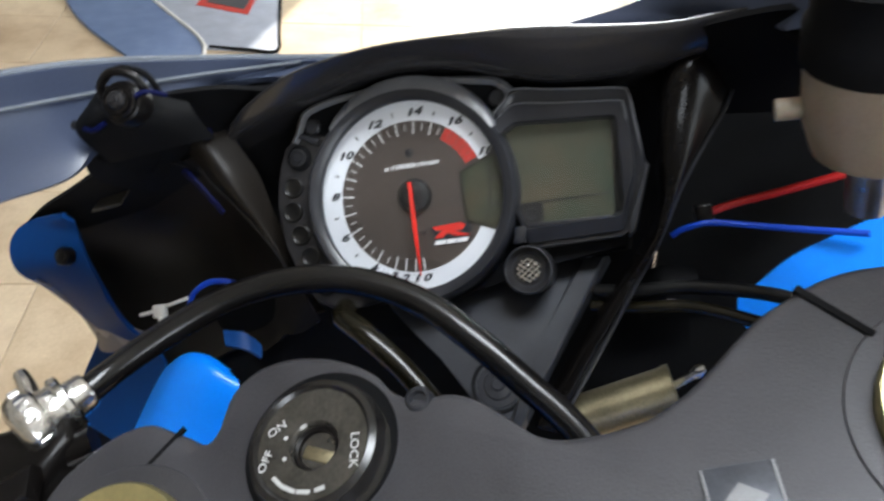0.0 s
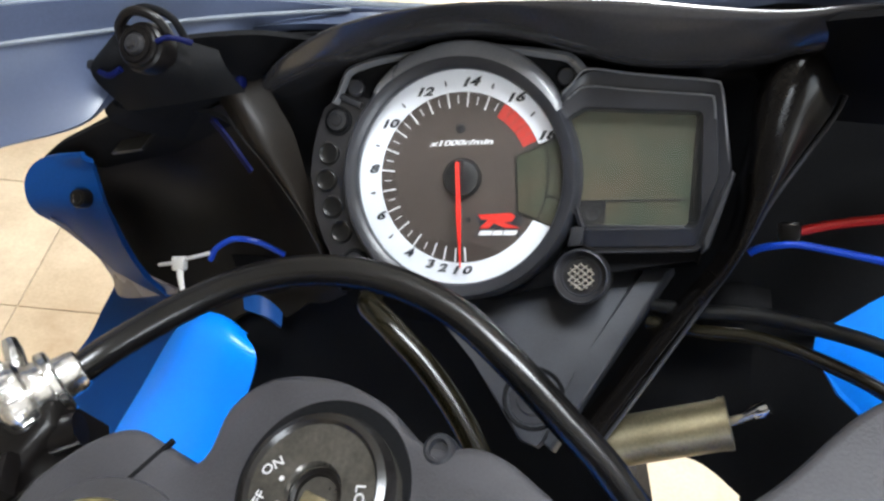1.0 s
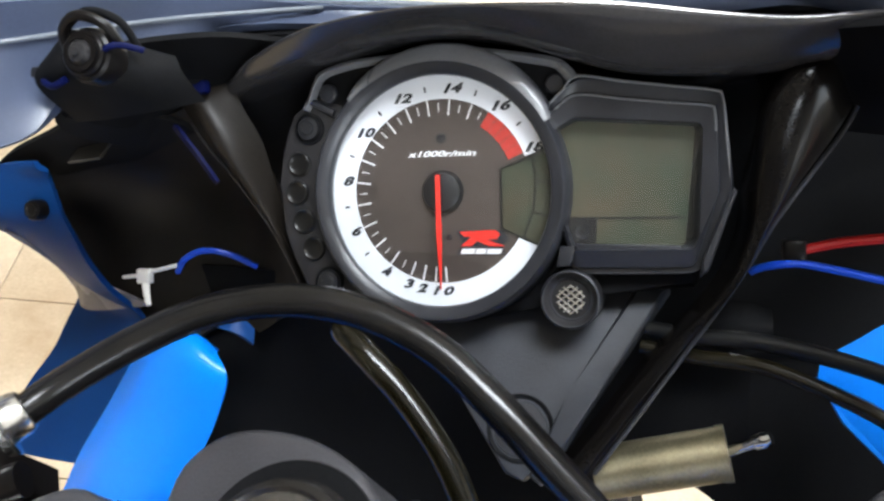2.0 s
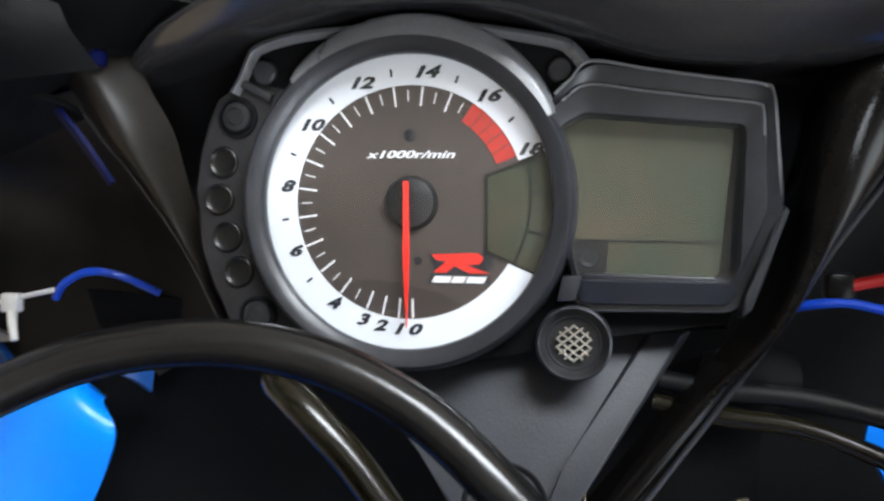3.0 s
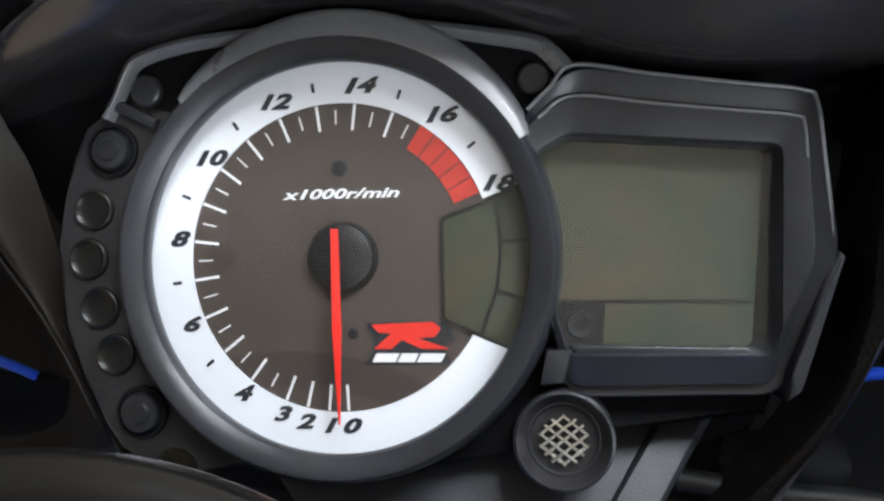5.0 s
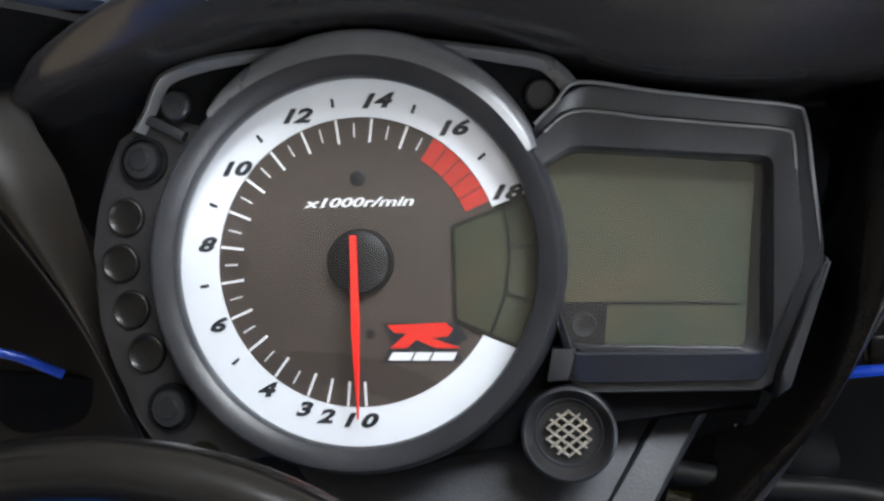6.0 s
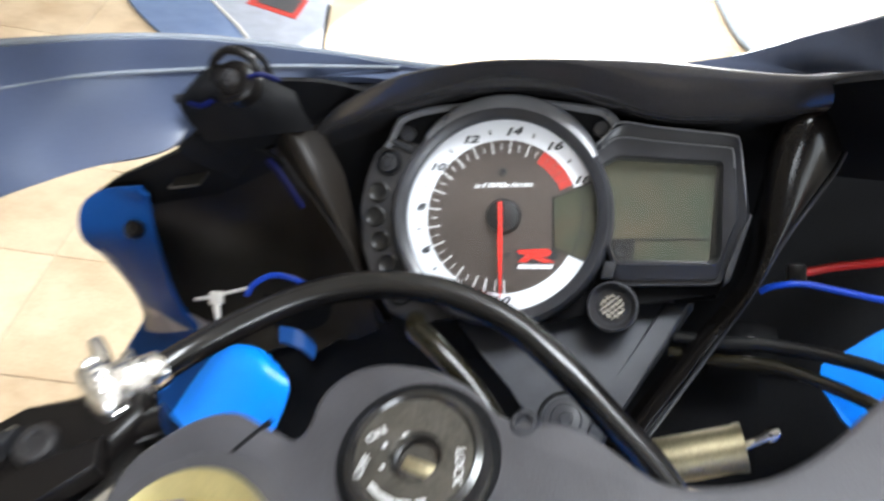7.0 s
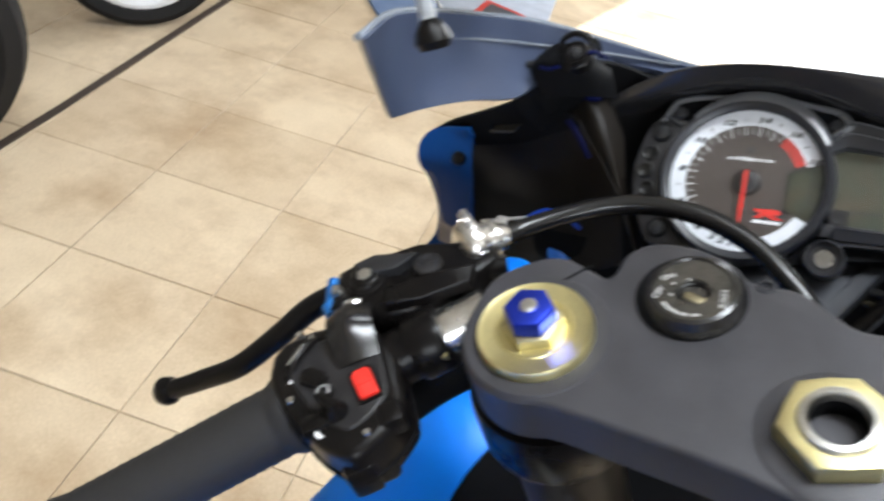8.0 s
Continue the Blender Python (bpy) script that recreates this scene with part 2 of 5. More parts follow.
def rimmed(outline, lo, hi, round_by, steps=4):
    """A slab whose upper edge is rounded all the way round; the outline runs anticlockwise."""
    bm = bmesh.new()
    n = len(outline)
    pts = [Vector(p) for p in outline]
    norm = []
    for i in range(n):
        d = (pts[(i + 2) % n] - pts[i - 2]).normalized()
        norm.append(Vector((-d.y, d.x)))
    levels = [(0.0, lo), (0.0, hi - round_by)] + [(round_by * (1 - math.cos(math.pi / 2 * k / steps)), hi - round_by * (1 - math.sin(math.pi / 2 * k / steps))) for k in range(1, steps + 1)]
    rings = [[bm.verts.new((*(p + nn * off), z)) for p, nn in zip(pts, norm)] for off, z in levels]
    for a, b in zip(rings, rings[1:]):
        for i in range(n):
            bm.faces.new((a[i], a[(i + 1) % n], b[(i + 1) % n], b[i]))
    bm.faces.new(rings[0][::-1])
    bm.faces.new(rings[-1])
    return bm


def frame_prism(outer, inner, lo, hi, bevel=0.0):
    """A frame between two outlines with as many corners."""
    bm = bmesh.new()
    n = len(outer)
    rings = [[bm.verts.new((x, y, z)) for x, y in line] for line, z in ((outer, lo), (outer, hi), (inner, hi), (inner, lo))]
    for r in range(4):
        p, q = rings[r], rings[(r + 1) % 4]
        for i in range(n):
            bm.faces.new((p[i], p[(i + 1) % n], q[(i + 1) % n], q[i]))
    if bevel:
        edges = [e for e in bm.edges if all(abs(v.co.z - hi) < 1e-6 for v in e.verts) and any(v in rings[1] for v in e.verts) and all(v in rings[1] for v in e.verts)]
        bmesh.ops.bevel(bm, geom=edges, offset=bevel, segments=2, affect="EDGES", profile=0.5)
    return bm


def block(x, y, z, bevel=0.0, seg=2):
    """A bevelled box between x[0], x[1] and so on."""
    bm = bmesh.new()
    bmesh.ops.create_cube(bm, size=1)
    for v in bm.verts:
        v.co = [(a[0] + a[1]) / 2 + c * (a[1] - a[0]) for a, c in zip((x, y, z), v.co)]
    if bevel:
        bmesh.ops.bevel(bm, geom=list(bm.edges), offset=bevel, segments=seg, affect="EDGES", profile=0.5)
    return bm


def lathe(profile, seg=48, closed=False):
    bm = bmesh.new()
    rings = []
    for r, z in profile:
        if r < 1e-6:
            rings.append([bm.verts.new((0, 0, z))])
        else:
            rings.append([bm.verts.new((r * math.cos(2 * math.pi * i / seg), r * math.sin(2 * math.pi * i / seg), z)) for i in range(seg)])
    pairs = list(zip(rings, rings[1:])) + ([(rings[-1], rings[0])] if closed else [])
    for p, q in pairs:
        for i in range(seg):
            j = (i + 1) % seg
            loop = [p[i % len(p)], p[j % len(p)], q[j % len(q)], q[i % len(q)]]
            loop = list(dict.fromkeys(loop))
            if len(loop) > 2:
                bm.faces.new(loop)
    return bm


def spline(points, n):
    """n points on a smooth line through the points."""
    pts = [Vector(p) for p in points]
    ext = [2 * pts[0] - pts[1]] + pts + [2 * pts[-1] - pts[-2]]
    out = []
    for k in range(n):
        s = k / (n - 1) * (len(pts) - 1)
        i = min(int(s), len(pts) - 2)
        u = s - i
        a, b, c, d = ext[i : i + 4]
        out.append(0.5 * (2 * b + (c - a) * u + (2 * a - 5 * b + 4 * c - d) * u * u + (3 * b - a - 3 * c + d) * u**3))
    return out


def tube(points, radius, n=40, seg=12, smooth_line=True):
    """A round bar along a line; radius: one, or one for each end."""
    line = spline(points, n) if smooth_line and len(points) > 2 else [Vector(p) for p in points]
    r0, r1 = radius if isinstance(radius, tuple) else (radius, radius)
    bm = bmesh.new()
    rings, side = [], None
    for i, p in enumerate(line):
        d = (line[min(i + 1, len(line) - 1)] - line[max(i - 1, 0)]).normalized()
        side = (side - d * side.dot(d)).normalized() if side else d.orthogonal().normalized()
        up = d.cross(side)
        r = r0 + (r1 - r0) * i / (len(line) - 1)
        rings.append([bm.verts.new(p + r * (math.cos(2 * math.pi * k / seg) * side + math.sin(2 * math.pi * k / seg) * up)) for k in range(seg)])
    for p, q in zip(rings, rings[1:]):
        for i in range(seg):
            bm.faces.new((p[i], p[(i + 1) % seg], q[(i + 1) % seg], q[i]))
    bm.faces.new(rings[0][::-1])
    bm.faces.new(rings[-1])
    return bm


def sheet(lines, nu=24, nv=8, thick=2.0):
    """A smooth moulded sheet through lines of points, with thickness."""
    rows = [spline(line, nu) for line in lines]
    cols = [spline([r[i] for r in rows], nv) for i in range(nu)]
    bm = bmesh.new()
    grid = [[bm.verts.new(p) for p in c] for c in cols]
    for a, b in zip(grid, grid[1:]):
        for j in range(nv - 1):
            bm.faces.new((a[j], b[j], b[j + 1], a[j + 1]))
    bmesh.ops.recalc_face_normals(bm, faces=bm.faces)
    bmesh.ops.solidify(bm, geom=list(bm.faces), thickness=thick)
    return bm


def arc(r, a0, a1, n):
    return [(r * math.cos(radians(a0 + (a1 - a0) * i / n)), r * math.sin(radians(a0 + (a1 - a0) * i / n))) for i in range(n + 1)]


def sector(r0, r1, a0, a1, lo, hi, n=48, bevel=0.0):
    return prism(arc(r0, a0, a1, n)[::-1] + arc(r1, a0, a1, n), lo, hi, bevel)


def rounded(x0, x1, y0, y1, r, n=5):
    out = []
    for cx, cy, a in ((x1 - r, y1 - r, 0), (x0 + r, y1 - r, 90), (x0 + r, y0 + r, 180), (x1 - r, y0 + r, 270)):
        out += [(cx + r * math.cos(radians(a + 90 * i / n)), cy + r * math.sin(radians(a + 90 * i / n))) for i in range(n + 1)]
    return out


def hexagon(r, turn=0):
    return [(r * math.cos(radians(60 * i + turn)), r * math.sin(radians(60 * i + turn))) for i in range(6)]


def writing(name, body, size, mat, parent, m, shear=0.0, weight=0.0, wide=1.0, label=""):
    """Raised letters, in the plane of m, centred; size in millimetres."""
    curve = bpy.data.curves.new(name, "FONT")
    curve.body, curve.size, curve.shear, curve.offset = body, 1.0, shear, weight
    curve.align_x, curve.align_y, curve.extrude, curve.resolution_u = "CENTER", "CENTER", 0.02, 3
    holder = bpy.data.objects.new(name, curve)
    me = bpy.data.meshes.new_from_object(holder)
    bpy.data.objects.remove(holder)
    bpy.data.curves.remove(curve)
    me.transform(Matrix.Diagonal((size * wide * MM, size * MM, size * MM, 1)))
    me.materials.clear()
    me.materials.append(mat)
    ob = new(name, me)
    place(ob, parent, m)
    if label:
        tagged(ob, label)
    return ob


def on_face(x, y, z=0.0, turn=0.0):
    """A pose on the dial's face: x right, y up, z towards the rider, in millimetres."""
    return FACE @ pose(x * MM, y * MM, z * MM, 0, 0, turn)


def on_yoke(x, y, z=0.0, turn=0.0):
    return YOKE @ pose(x * MM, y * MM, z * MM, 0, 0, turn)


def along(p, q):
    """A pose at p whose z runs to q, in the motorcycle's frame, in millimetres."""
    p, q = Vector(p) * MM, Vector(q) * MM
    return Matrix.Translation(p) @ (q - p).to_track_quat("Z", "Y").to_matrix().to_4x4()


def empty(name, m, label, category, group=""):
    ob = new(name)
    ob.empty_display_size = 0.1
    ob.matrix_basis = m
    SEAT_OF[ob.name] = m
    return tagged(ob, label, category, group)


# ---- the room ----
def structure(name, bm, mat, label, m=None, smooth=0.0):
    return tagged(part(name, bm, mat, None, m or ROOM, label, smooth, 1), kind="structure")


def wall_with_opening(name, x, y, z, hole, axis, label):
    """A wall between x, y, z with an opening cut through it: hole = (from, to, sill, head) along the wall."""
    bm = bmesh.new()
    a, b, lo, hi = hole
    span = x if axis == "x" else y
    for s, t in (((span[0], a), z), ((b, span[1]), z), ((a, b), (z[0], lo)), ((a, b), (hi, z[1]))):
        if s[1] - s[0] < 0.01 or t[1] - t[0] < 0.01:
            continue
        piece = block(s, y, t) if axis == "x" else block(x, s, t)
        me = bpy.data.meshes.new("piece")
        piece.to_mesh(me)
        piece.free()
        bm.from_mesh(me)
        bpy.data.meshes.remove(me)
    return structure(name, bm, WALL, label)


# Window openings here are added for the fill lamps; none is in view.
wall_with_opening("wall_north_east", (1.9, 4.2), (4.3, 4.5), (0, 3.1), (2.2, 3.9, 1.1, 2.6), "x", "plain painted wall, unseen, with an added window opening")
wall_with_opening("wall_north", (-4.2, 1.9), (4.3, 4.5), (0, 3.1), (0.42, 1.4, 0.0, 2.95), "x", "plain painted wall with an open doorway")
wall_with_opening("wall_east", (4.2, 4.4), (-4.7, 4.5), (0, 3.1), (-4.1, -0.7, 0.8, 2.7), "y", "plain painted wall, unseen, with an added wide window opening")
wall_with_opening("wall_south", (-4.2, 4.2), (-4.7, -4.5), (0, 3.1), (-0.25, 1.45, 1.72, 2.68), "x", "plain painted wall, unseen, with an added wide window opening")
structure("wall_west", block((-4.4, -4.2), (-4.5, 4.5), (0, 3.1)), WALL, "plain painted wall")
structure("ceiling", block((-4.4, 4.4), (-4.7, 4.5), (3.1, 3.25)), CEILING, "plain white ceiling")
structure("ground", block((-60, 60), (-60, 60), (-0.3, -0.02)), PAVING, "sunlit concrete paving outside the doorway")

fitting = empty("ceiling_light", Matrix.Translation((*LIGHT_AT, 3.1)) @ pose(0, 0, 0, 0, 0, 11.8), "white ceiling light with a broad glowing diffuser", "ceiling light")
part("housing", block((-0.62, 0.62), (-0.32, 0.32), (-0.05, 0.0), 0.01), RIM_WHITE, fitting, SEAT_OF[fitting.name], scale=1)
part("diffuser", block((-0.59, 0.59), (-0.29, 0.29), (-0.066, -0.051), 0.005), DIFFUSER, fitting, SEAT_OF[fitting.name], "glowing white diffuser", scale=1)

PITCH, JOINT = 0.3265, 0.0035
GRID = pose(-0.882, 0.868, 0, 0, 0, 11.4)
floor = structure("floor", block((-4.2, 4.2), (-4.5, 4.4), (-0.019, -0.004)), GROUT, "beige ceramic tiled floor with grey-brown joints")


def tile_mesh():
    h = (PITCH - JOINT) / 2
    bm = prism([(-h, -h), (h, -h), (h, h), (-h, h)], -0.0035, 0.0, 0.0006, 1)
    me = bpy.data.meshes.new("tile")
    bm.to_mesh(me)
    bm.free()
    me.materials.append(TILE)
    return me


# ---- the motorcycle ----
bike = empty("motorcycle", Matrix(), "blue and black sport motorcycle leaning on its side stand", "motorcycle")
SEAT_OF[bike.name] = BIKE.inverted()

# instrument cluster
HOUSING = [(-12, 45), (-38, 41.5), (-44, 36), (-48, 30), (-53, 27), (-57, 12), (-58.5, -4), (-56, -16), (-47, -37), (-36, -41), (10, -44), (34, -38), (46, -33), (81, -31), (90, -3), (87, 25), (46, 33), (42, 38), (36, 41), (14, 45)]
cluster = part("instrument_panel", prism(HOUSING, -26, -3.5, 1.5), MATTE, bike, FACE, "dark grey plastic instrument housing")
part("button_plate", prism([(-31.4, 29.4), (-43, 32.4), (-49, 30.2), (-53.1, 27.5), (-55.8, 21), (-57.4, 13), (-58.8, 3), (-58.8, -4), (-57, -13), (-53.4, -23), (-49.2, -33), (-45.5, -38), (-39, -41.5), (-28, -42), (-14, -40.4)] + arc(41.5, 250, 138, 24), -6, 1.4, 1.2), PLATE, cluster, FACE, "dark grey plate with a column of buttons")
part("indicator_ear", prism([(-11, 45), (-17, 44.8), (-31, 43.6), (-41, 41), (-44, 37.4), (-46, 32.6), (-31.6, 29.0)] + arc(41.5, 136.5, 105, 10), -6, 1.0, 0.8), MATTE, cluster, FACE)
part("indicator_ear", prism([(45.6, 32.4), (42.4, 37), (39.4, 39.4), (31, 41.6), (23, 43), (13, 45)] + arc(41.5, 73, 28, 14), -6, 2.4, 0.8), MATTE, cluster, FACE)
part("bezel", lathe([(39.4, -2.0), (39.4, 0.7), (38.1, 2.4), (37.6, 5.2), (38.0, 6.3), (38.9, 6.9), (41.2, 8.0), (41.9, 8.0), (42.7, 6.8), (43.6, 3.4), (44.1, -8.0), (38.9, -8.0)], 96, True), DASH, cluster, FACE, "satin grey round bezel")
hood = [[], [], [], []]
for i in range(33):
    a = 30 + 104 * i / 32
    grow = math.sin(math.pi * i / 32) ** 0.6
    for line, r, z in zip(hood, (41.7, 43.2 + 1.8 * grow, 44.0 + 3.6 * grow, 44.2 + 4.2 * grow), (8.25, 7.5, 5.0 + 0.8 * grow, -2.0)):
        line.append((r * math.cos(radians(a)), r * math.sin(radians(a)), z))
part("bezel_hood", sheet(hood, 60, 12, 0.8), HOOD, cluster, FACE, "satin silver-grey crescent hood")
part("dial_face", lathe([(0, 0.0), (31.0, 0.0), (31.0, -1.5), (0, -1.5)], 80), DIAL, cluster, on_face(0, 0, 0.0), "dark taupe dial face")
part("dial_ring", sector(30.5, 39.2, 20.8, 331, -1.5, 0.5, 96), WHITE, cluster, FACE, "white numeral ring")
part("dial_backing", sector(28.0, 39.1, -29.0, 20.8, -1.6, -0.2, 24), DASH_DARK, cluster, FACE)


def dial_angle(k):
    """Degrees round the dial of a number of thousands."""
    low = (273.0, 265.6, 257.2, 248.6, 233.4)
    if k >= 4:
        return 83.5 - (k - 14) * 14.95
    i = int(k)
    return low[i] + (low[i + 1] - low[i]) * (k - i)


for half in range(0, 32):
    k = half / 2
    if half % 2 and k < 3:
        continue
    a, major = dial_angle(k), half % 2 == 0
    bm = block((25.2, 30.3) if major else (26.3, 29.2), (-0.27, 0.27) if major else (-0.15, 0.15), (0.0, 0.12))
    part("tick", bm, TICK, cluster, on_face(0, 0, 0.02, a), smooth=0)
for k in range(5, 18, 2):
    part("ring_mark", block((33.0, 34.9), (-0.32, 0.32), (0.5, 0.62)), INK, cluster, on_face(0, 0, 0, dial_angle(k)), smooth=0)
for k in (0, 1, 2, 3, 4, 6, 8, 10, 12, 14, 16, 18):
    a = radians(dial_angle(k))
    r = 33.8 if k > 3 else 33.3
    writing("numeral", str(k), 4.1 if k > 3 else 3.9, INK, cluster, on_face(r * math.cos(a), r * math.sin(a), 0.56), 0.34, 0.045, 1.62)
for i in range(5):
    part("red_zone_block", sector(25.0, 30.4, 23.4 + i * 6.8, 29.6 + i * 6.8, 0.0, 0.14, 6), RED_DULL, cluster, on_face(0, 0, 0.02), smooth=0)
writing("dial_legend", "x1000r/min", 2.7, TICK, cluster, on_face(0.3, 12.4, 0.08), 0.3, 0.025, 1.85)
part("dial_screw", lathe([(0, 0.5), (0.7, 0.5), (1.6, 0.25), (1.7, 0.0)], 20), DASH, cluster, on_face(0.2, 17.6, 0.0))
part("dial_screw", lathe([(0, 0.4), (0.8, 0.3), (1.0, 0.0)], 16), DASH, cluster, on_face(2.6, -15.2, 0.0))
hub = part("needle_hub", lathe([(0, 3.6), (4.2, 3.4), (6.3, 2.6), (7.0, 1.2), (7.1, 0.0)], 40), DASH_DARK, cluster, on_face(0.8, -0.1, 0.0), "matt black needle hub")
part("needle", prism([(-0.75, 5.3), (0.75, 5.3), (0.95, -14), (0.35, -32.2), (0.05, -32.2), (-0.75, -14)], 4.0, 4.7, 0.15), RED, cluster, on_face(0.2, 0, 0, 0.7), "bright red needle")
part("emblem_backing", prism([(4.4, -12.4), (20.6, -12.4), (22.4, -15.6), (19.6, -17.0), (21.6, -20.4), (4.2, -20.6), (6.4, -16.6)], 0.0, 0.1), INK, cluster, on_face(0.6, -0.6, 0.02), smooth=0)
for outline, col, h in (([(6.2, -14.2), (16.6, -13.6), (18.0, -15.2), (17.0, -17.2), (14.2, -17.6), (19.4, -20.2), (14.8, -20.2), (11.4, -18.0), (9.6, -20.2), (6.6, -20.2), (9.6, -16.4), (7.4, -16.2)], RED, 0.2),):
    part("emblem", prism([(x * 1.17 - 1.6, y * 0.8 - 3.4) for x, y in outline], 0.0, h), col, cluster, on_face(0.6, 1.4, 0.02), "red emblem shape", smooth=0)
for x0, x1 in ((6.0, 10.6), (11.0, 14.4), (14.8, 19.6)):
    part("emblem_bar", prism([(x0, -21.6), (x1, -21.6), (x1 + 0.9, -19.9), (x0 + 0.9, -19.9)], 0.0, 0.2), TICK, cluster, on_face(0.4, 0.9, 0.02), smooth=0)
# small display in the dial
part("small_display", prism([(20.4, 7.0), (30.8, 10.7), (34.6, 12.4), (37.2, 13.4), (38.2, 6), (38.4, 0), (38.0, -9), (35.2, -18.6), (28.2, -15.8), (21.6, -13.2), (20.6, -12.2)], -0.6, 0.35, 0.25), LCD, cluster, FACE, "grey-green unlit small display")
for p0, p1 in (((30.8, 10.8), (31.8, 5.0)), ((31.8, 5.0), (31.9, 0.5)), ((31.9, 0.5), (31.0, -7.0)), ((31.0, -7.0), (27.8, -15.6)), ((31.9, 2.6), (38.0, 2.6)), ((31.0, -7.0), (37.4, -9.0)), ((20.4, 7.0), (30.8, 10.7)), ((30.8, 10.7), (36.8, 13.2)), ((20.4, 7.0), (20.6, -12.3)), ((20.6, -12.3), (28.2, -15.8)), ((28.2, -15.8), (34.8, -18.5))):
    d = Vector((p1[0] - p0[0], p1[1] - p0[1]))
    part("display_line", block((0, d.length), (-0.36, 0.36), (0.3, 0.55)), LCD_LINE, cluster, on_face(p0[0], p0[1], 0, math.degrees(math.atan2(d.y, d.x))), smooth=0)
part("dial_lens", lathe([(0, 5.2), (37.9, 4.4), (37.9, 4.1), (0, 4.9)], 64), GLASS, cluster, FACE, "clear dial lens").visible_shadow = False

# large display on the right of the dial
OUT = [(36.4, 25.6), (45.8, 34.6), (86.4, 28.3), (88.9, 25.8), (91.5, -0.8), (82.6, -26.4), (44.0, -27.2), (41.0, -14.0)]
SEC = [(37.0, 23.6), (45.6, 28.9), (84.8, 23.8), (86.6, 22.0), (87.6, -1.0), (80.6, -24.4), (44.2, -25.0), (41.0, -12.0)]
WIN = [(39.0, 18.6), (44.8, 21.8), (81.8, 18.6), (82.5, 16.8), (81.6, -16.2), (80.0, -18.6), (44.3, -18.8), (41.0, -8.0)]
PANE = [(39.0, 18.3), (44.8, 21.4), (80.4, 18.3), (80.6, 16.8), (77.9, -16.8), (77.2, -17.8), (44.2, -17.4), (41.0, -8.0)]


def soft_corners(line, r, n=4):
    """The outline with its corners rounded, n + 1 points a corner."""
    out = []
    for k, p in enumerate(line):
        p, a, b = Vector(p), Vector(line[k - 1]), Vector(line[(k + 1) % len(line)])
        ra, rb = min(r, (a - p).length * 0.45), min(r, (b - p).length * 0.45)
        q0, q1 = p + (a - p).normalized() * ra, p + (b - p).normalized() * rb
        out += [tuple(q0 * (1 - u) ** 2 + p * 2 * u * (1 - u) + q1 * u * u) for u in (m / n for m in range(n + 1))]
    return out


def loft(rings):
    """A closed skin through outlines with as many corners, each given with its height and how far its lower side drops."""
    bm = bmesh.new()
    skins = [[bm.verts.new((x, y, z - (drop * max(0.0, min(1.0, (-8 - y) / 14))))) for x, y in line] for line, z, drop in rings]
    n = len(skins[0])
    for p, q in zip(skins, skins[1:] + skins[:1]):
        for i in range(n):
            bm.faces.new((p[i], p[(i + 1) % n], q[(i + 1) % n], q[i]))
    return bm


def between(a, b, k):
    return [tuple(Vector(p).lerp(Vector(q), k)) for p, q in zip(a, b)]


OUT_R, SEC_R, WIN_R, PANE_R = soft_corners(OUT, 4.0), soft_corners(SEC, 2.6), soft_corners(WIN, 1.6), soft_corners(PANE, 1.2)
SURROUND = [(OUT_R, -20, 0), (OUT_R, 5.4, 5), (between(OUT_R, SEC_R, 0.05), 6.2, 5), (between(OUT_R, SEC_R, 0.13), 6.6, 5), (between(OUT_R, SEC_R, 0.22), 6.3, 5), (between(OUT_R, SEC_R, 1.05), 5.2, 4), (between(OUT_R, SEC_R, 1.05), -20, 0)]
part("display_surround", loft(SURROUND), DASH, cluster, FACE, "satin grey outer display surround", smooth=50)
SLOPE = [(SEC_R, -14, 0), (SEC_R, 5.9, 3.6), (between(SEC_R, WIN_R, 0.04), 6.3, 3.6), (between(SEC_R, WIN_R, 0.1), 6.3, 3.5), (between(SEC_R, WIN_R, 0.94), 5.1, 0.6), (WIN_R, 4.4, 0.5), (between(WIN_R, PANE_R, 0.15), 2.2, 0), (PANE_R, -0.7, 0), (PANE_R, -14, 0)]
part("display_frame", loft(SLOPE), DASH, cluster, FACE, "satin grey display frame", smooth=40)
# Pale tubes paint the highlights along the surround's and frame's upper edges.
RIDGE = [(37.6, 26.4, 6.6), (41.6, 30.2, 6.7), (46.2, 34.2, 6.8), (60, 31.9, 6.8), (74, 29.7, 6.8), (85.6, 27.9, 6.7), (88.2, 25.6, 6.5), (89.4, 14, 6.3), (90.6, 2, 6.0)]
part("surround_highlight", tube(RIDGE, 0.42, 60, 8), HOOD, cluster, FACE, "pale tube standing in for the edge highlight")
part("frame_highlight", tube([(39.4, 24.8, 6.3), (45.8, 28.6, 6.4), (60, 26.7, 6.4), (74, 24.9, 6.4), (84.4, 23.5, 6.4), (86.0, 21.8, 6.3), (86.4, 16, 6.2)], 0.34, 50, 8), HOOD, cluster, FACE, "pale tube standing in for the edge highlight")
part("display_ledge", prism([(44.6, -17.3), (76.2, -17.7), (77.4, -18.7), (75.0, -19.2), (46.4, -19.4)], 0.0, 3.2, 0.3), DASH, cluster, FACE)
display = part("display", prism(PANE_R, -8, -0.6), LCD, cluster, FACE, "dull grey-green unlit liquid crystal display", smooth=0)
part("display_line", block((51.6, 78.0), (-9.6, -8.9), (-0.6, -0.4)), LCD_LINE, cluster, FACE, smooth=0)
part("display_badge", prism([(41.2, -8.9), (51.5, -8.9), (50.7, -17.2), (43.0, -17.2)], -0.7, -0.1), DASH_DARK, cluster, FACE, smooth=0)
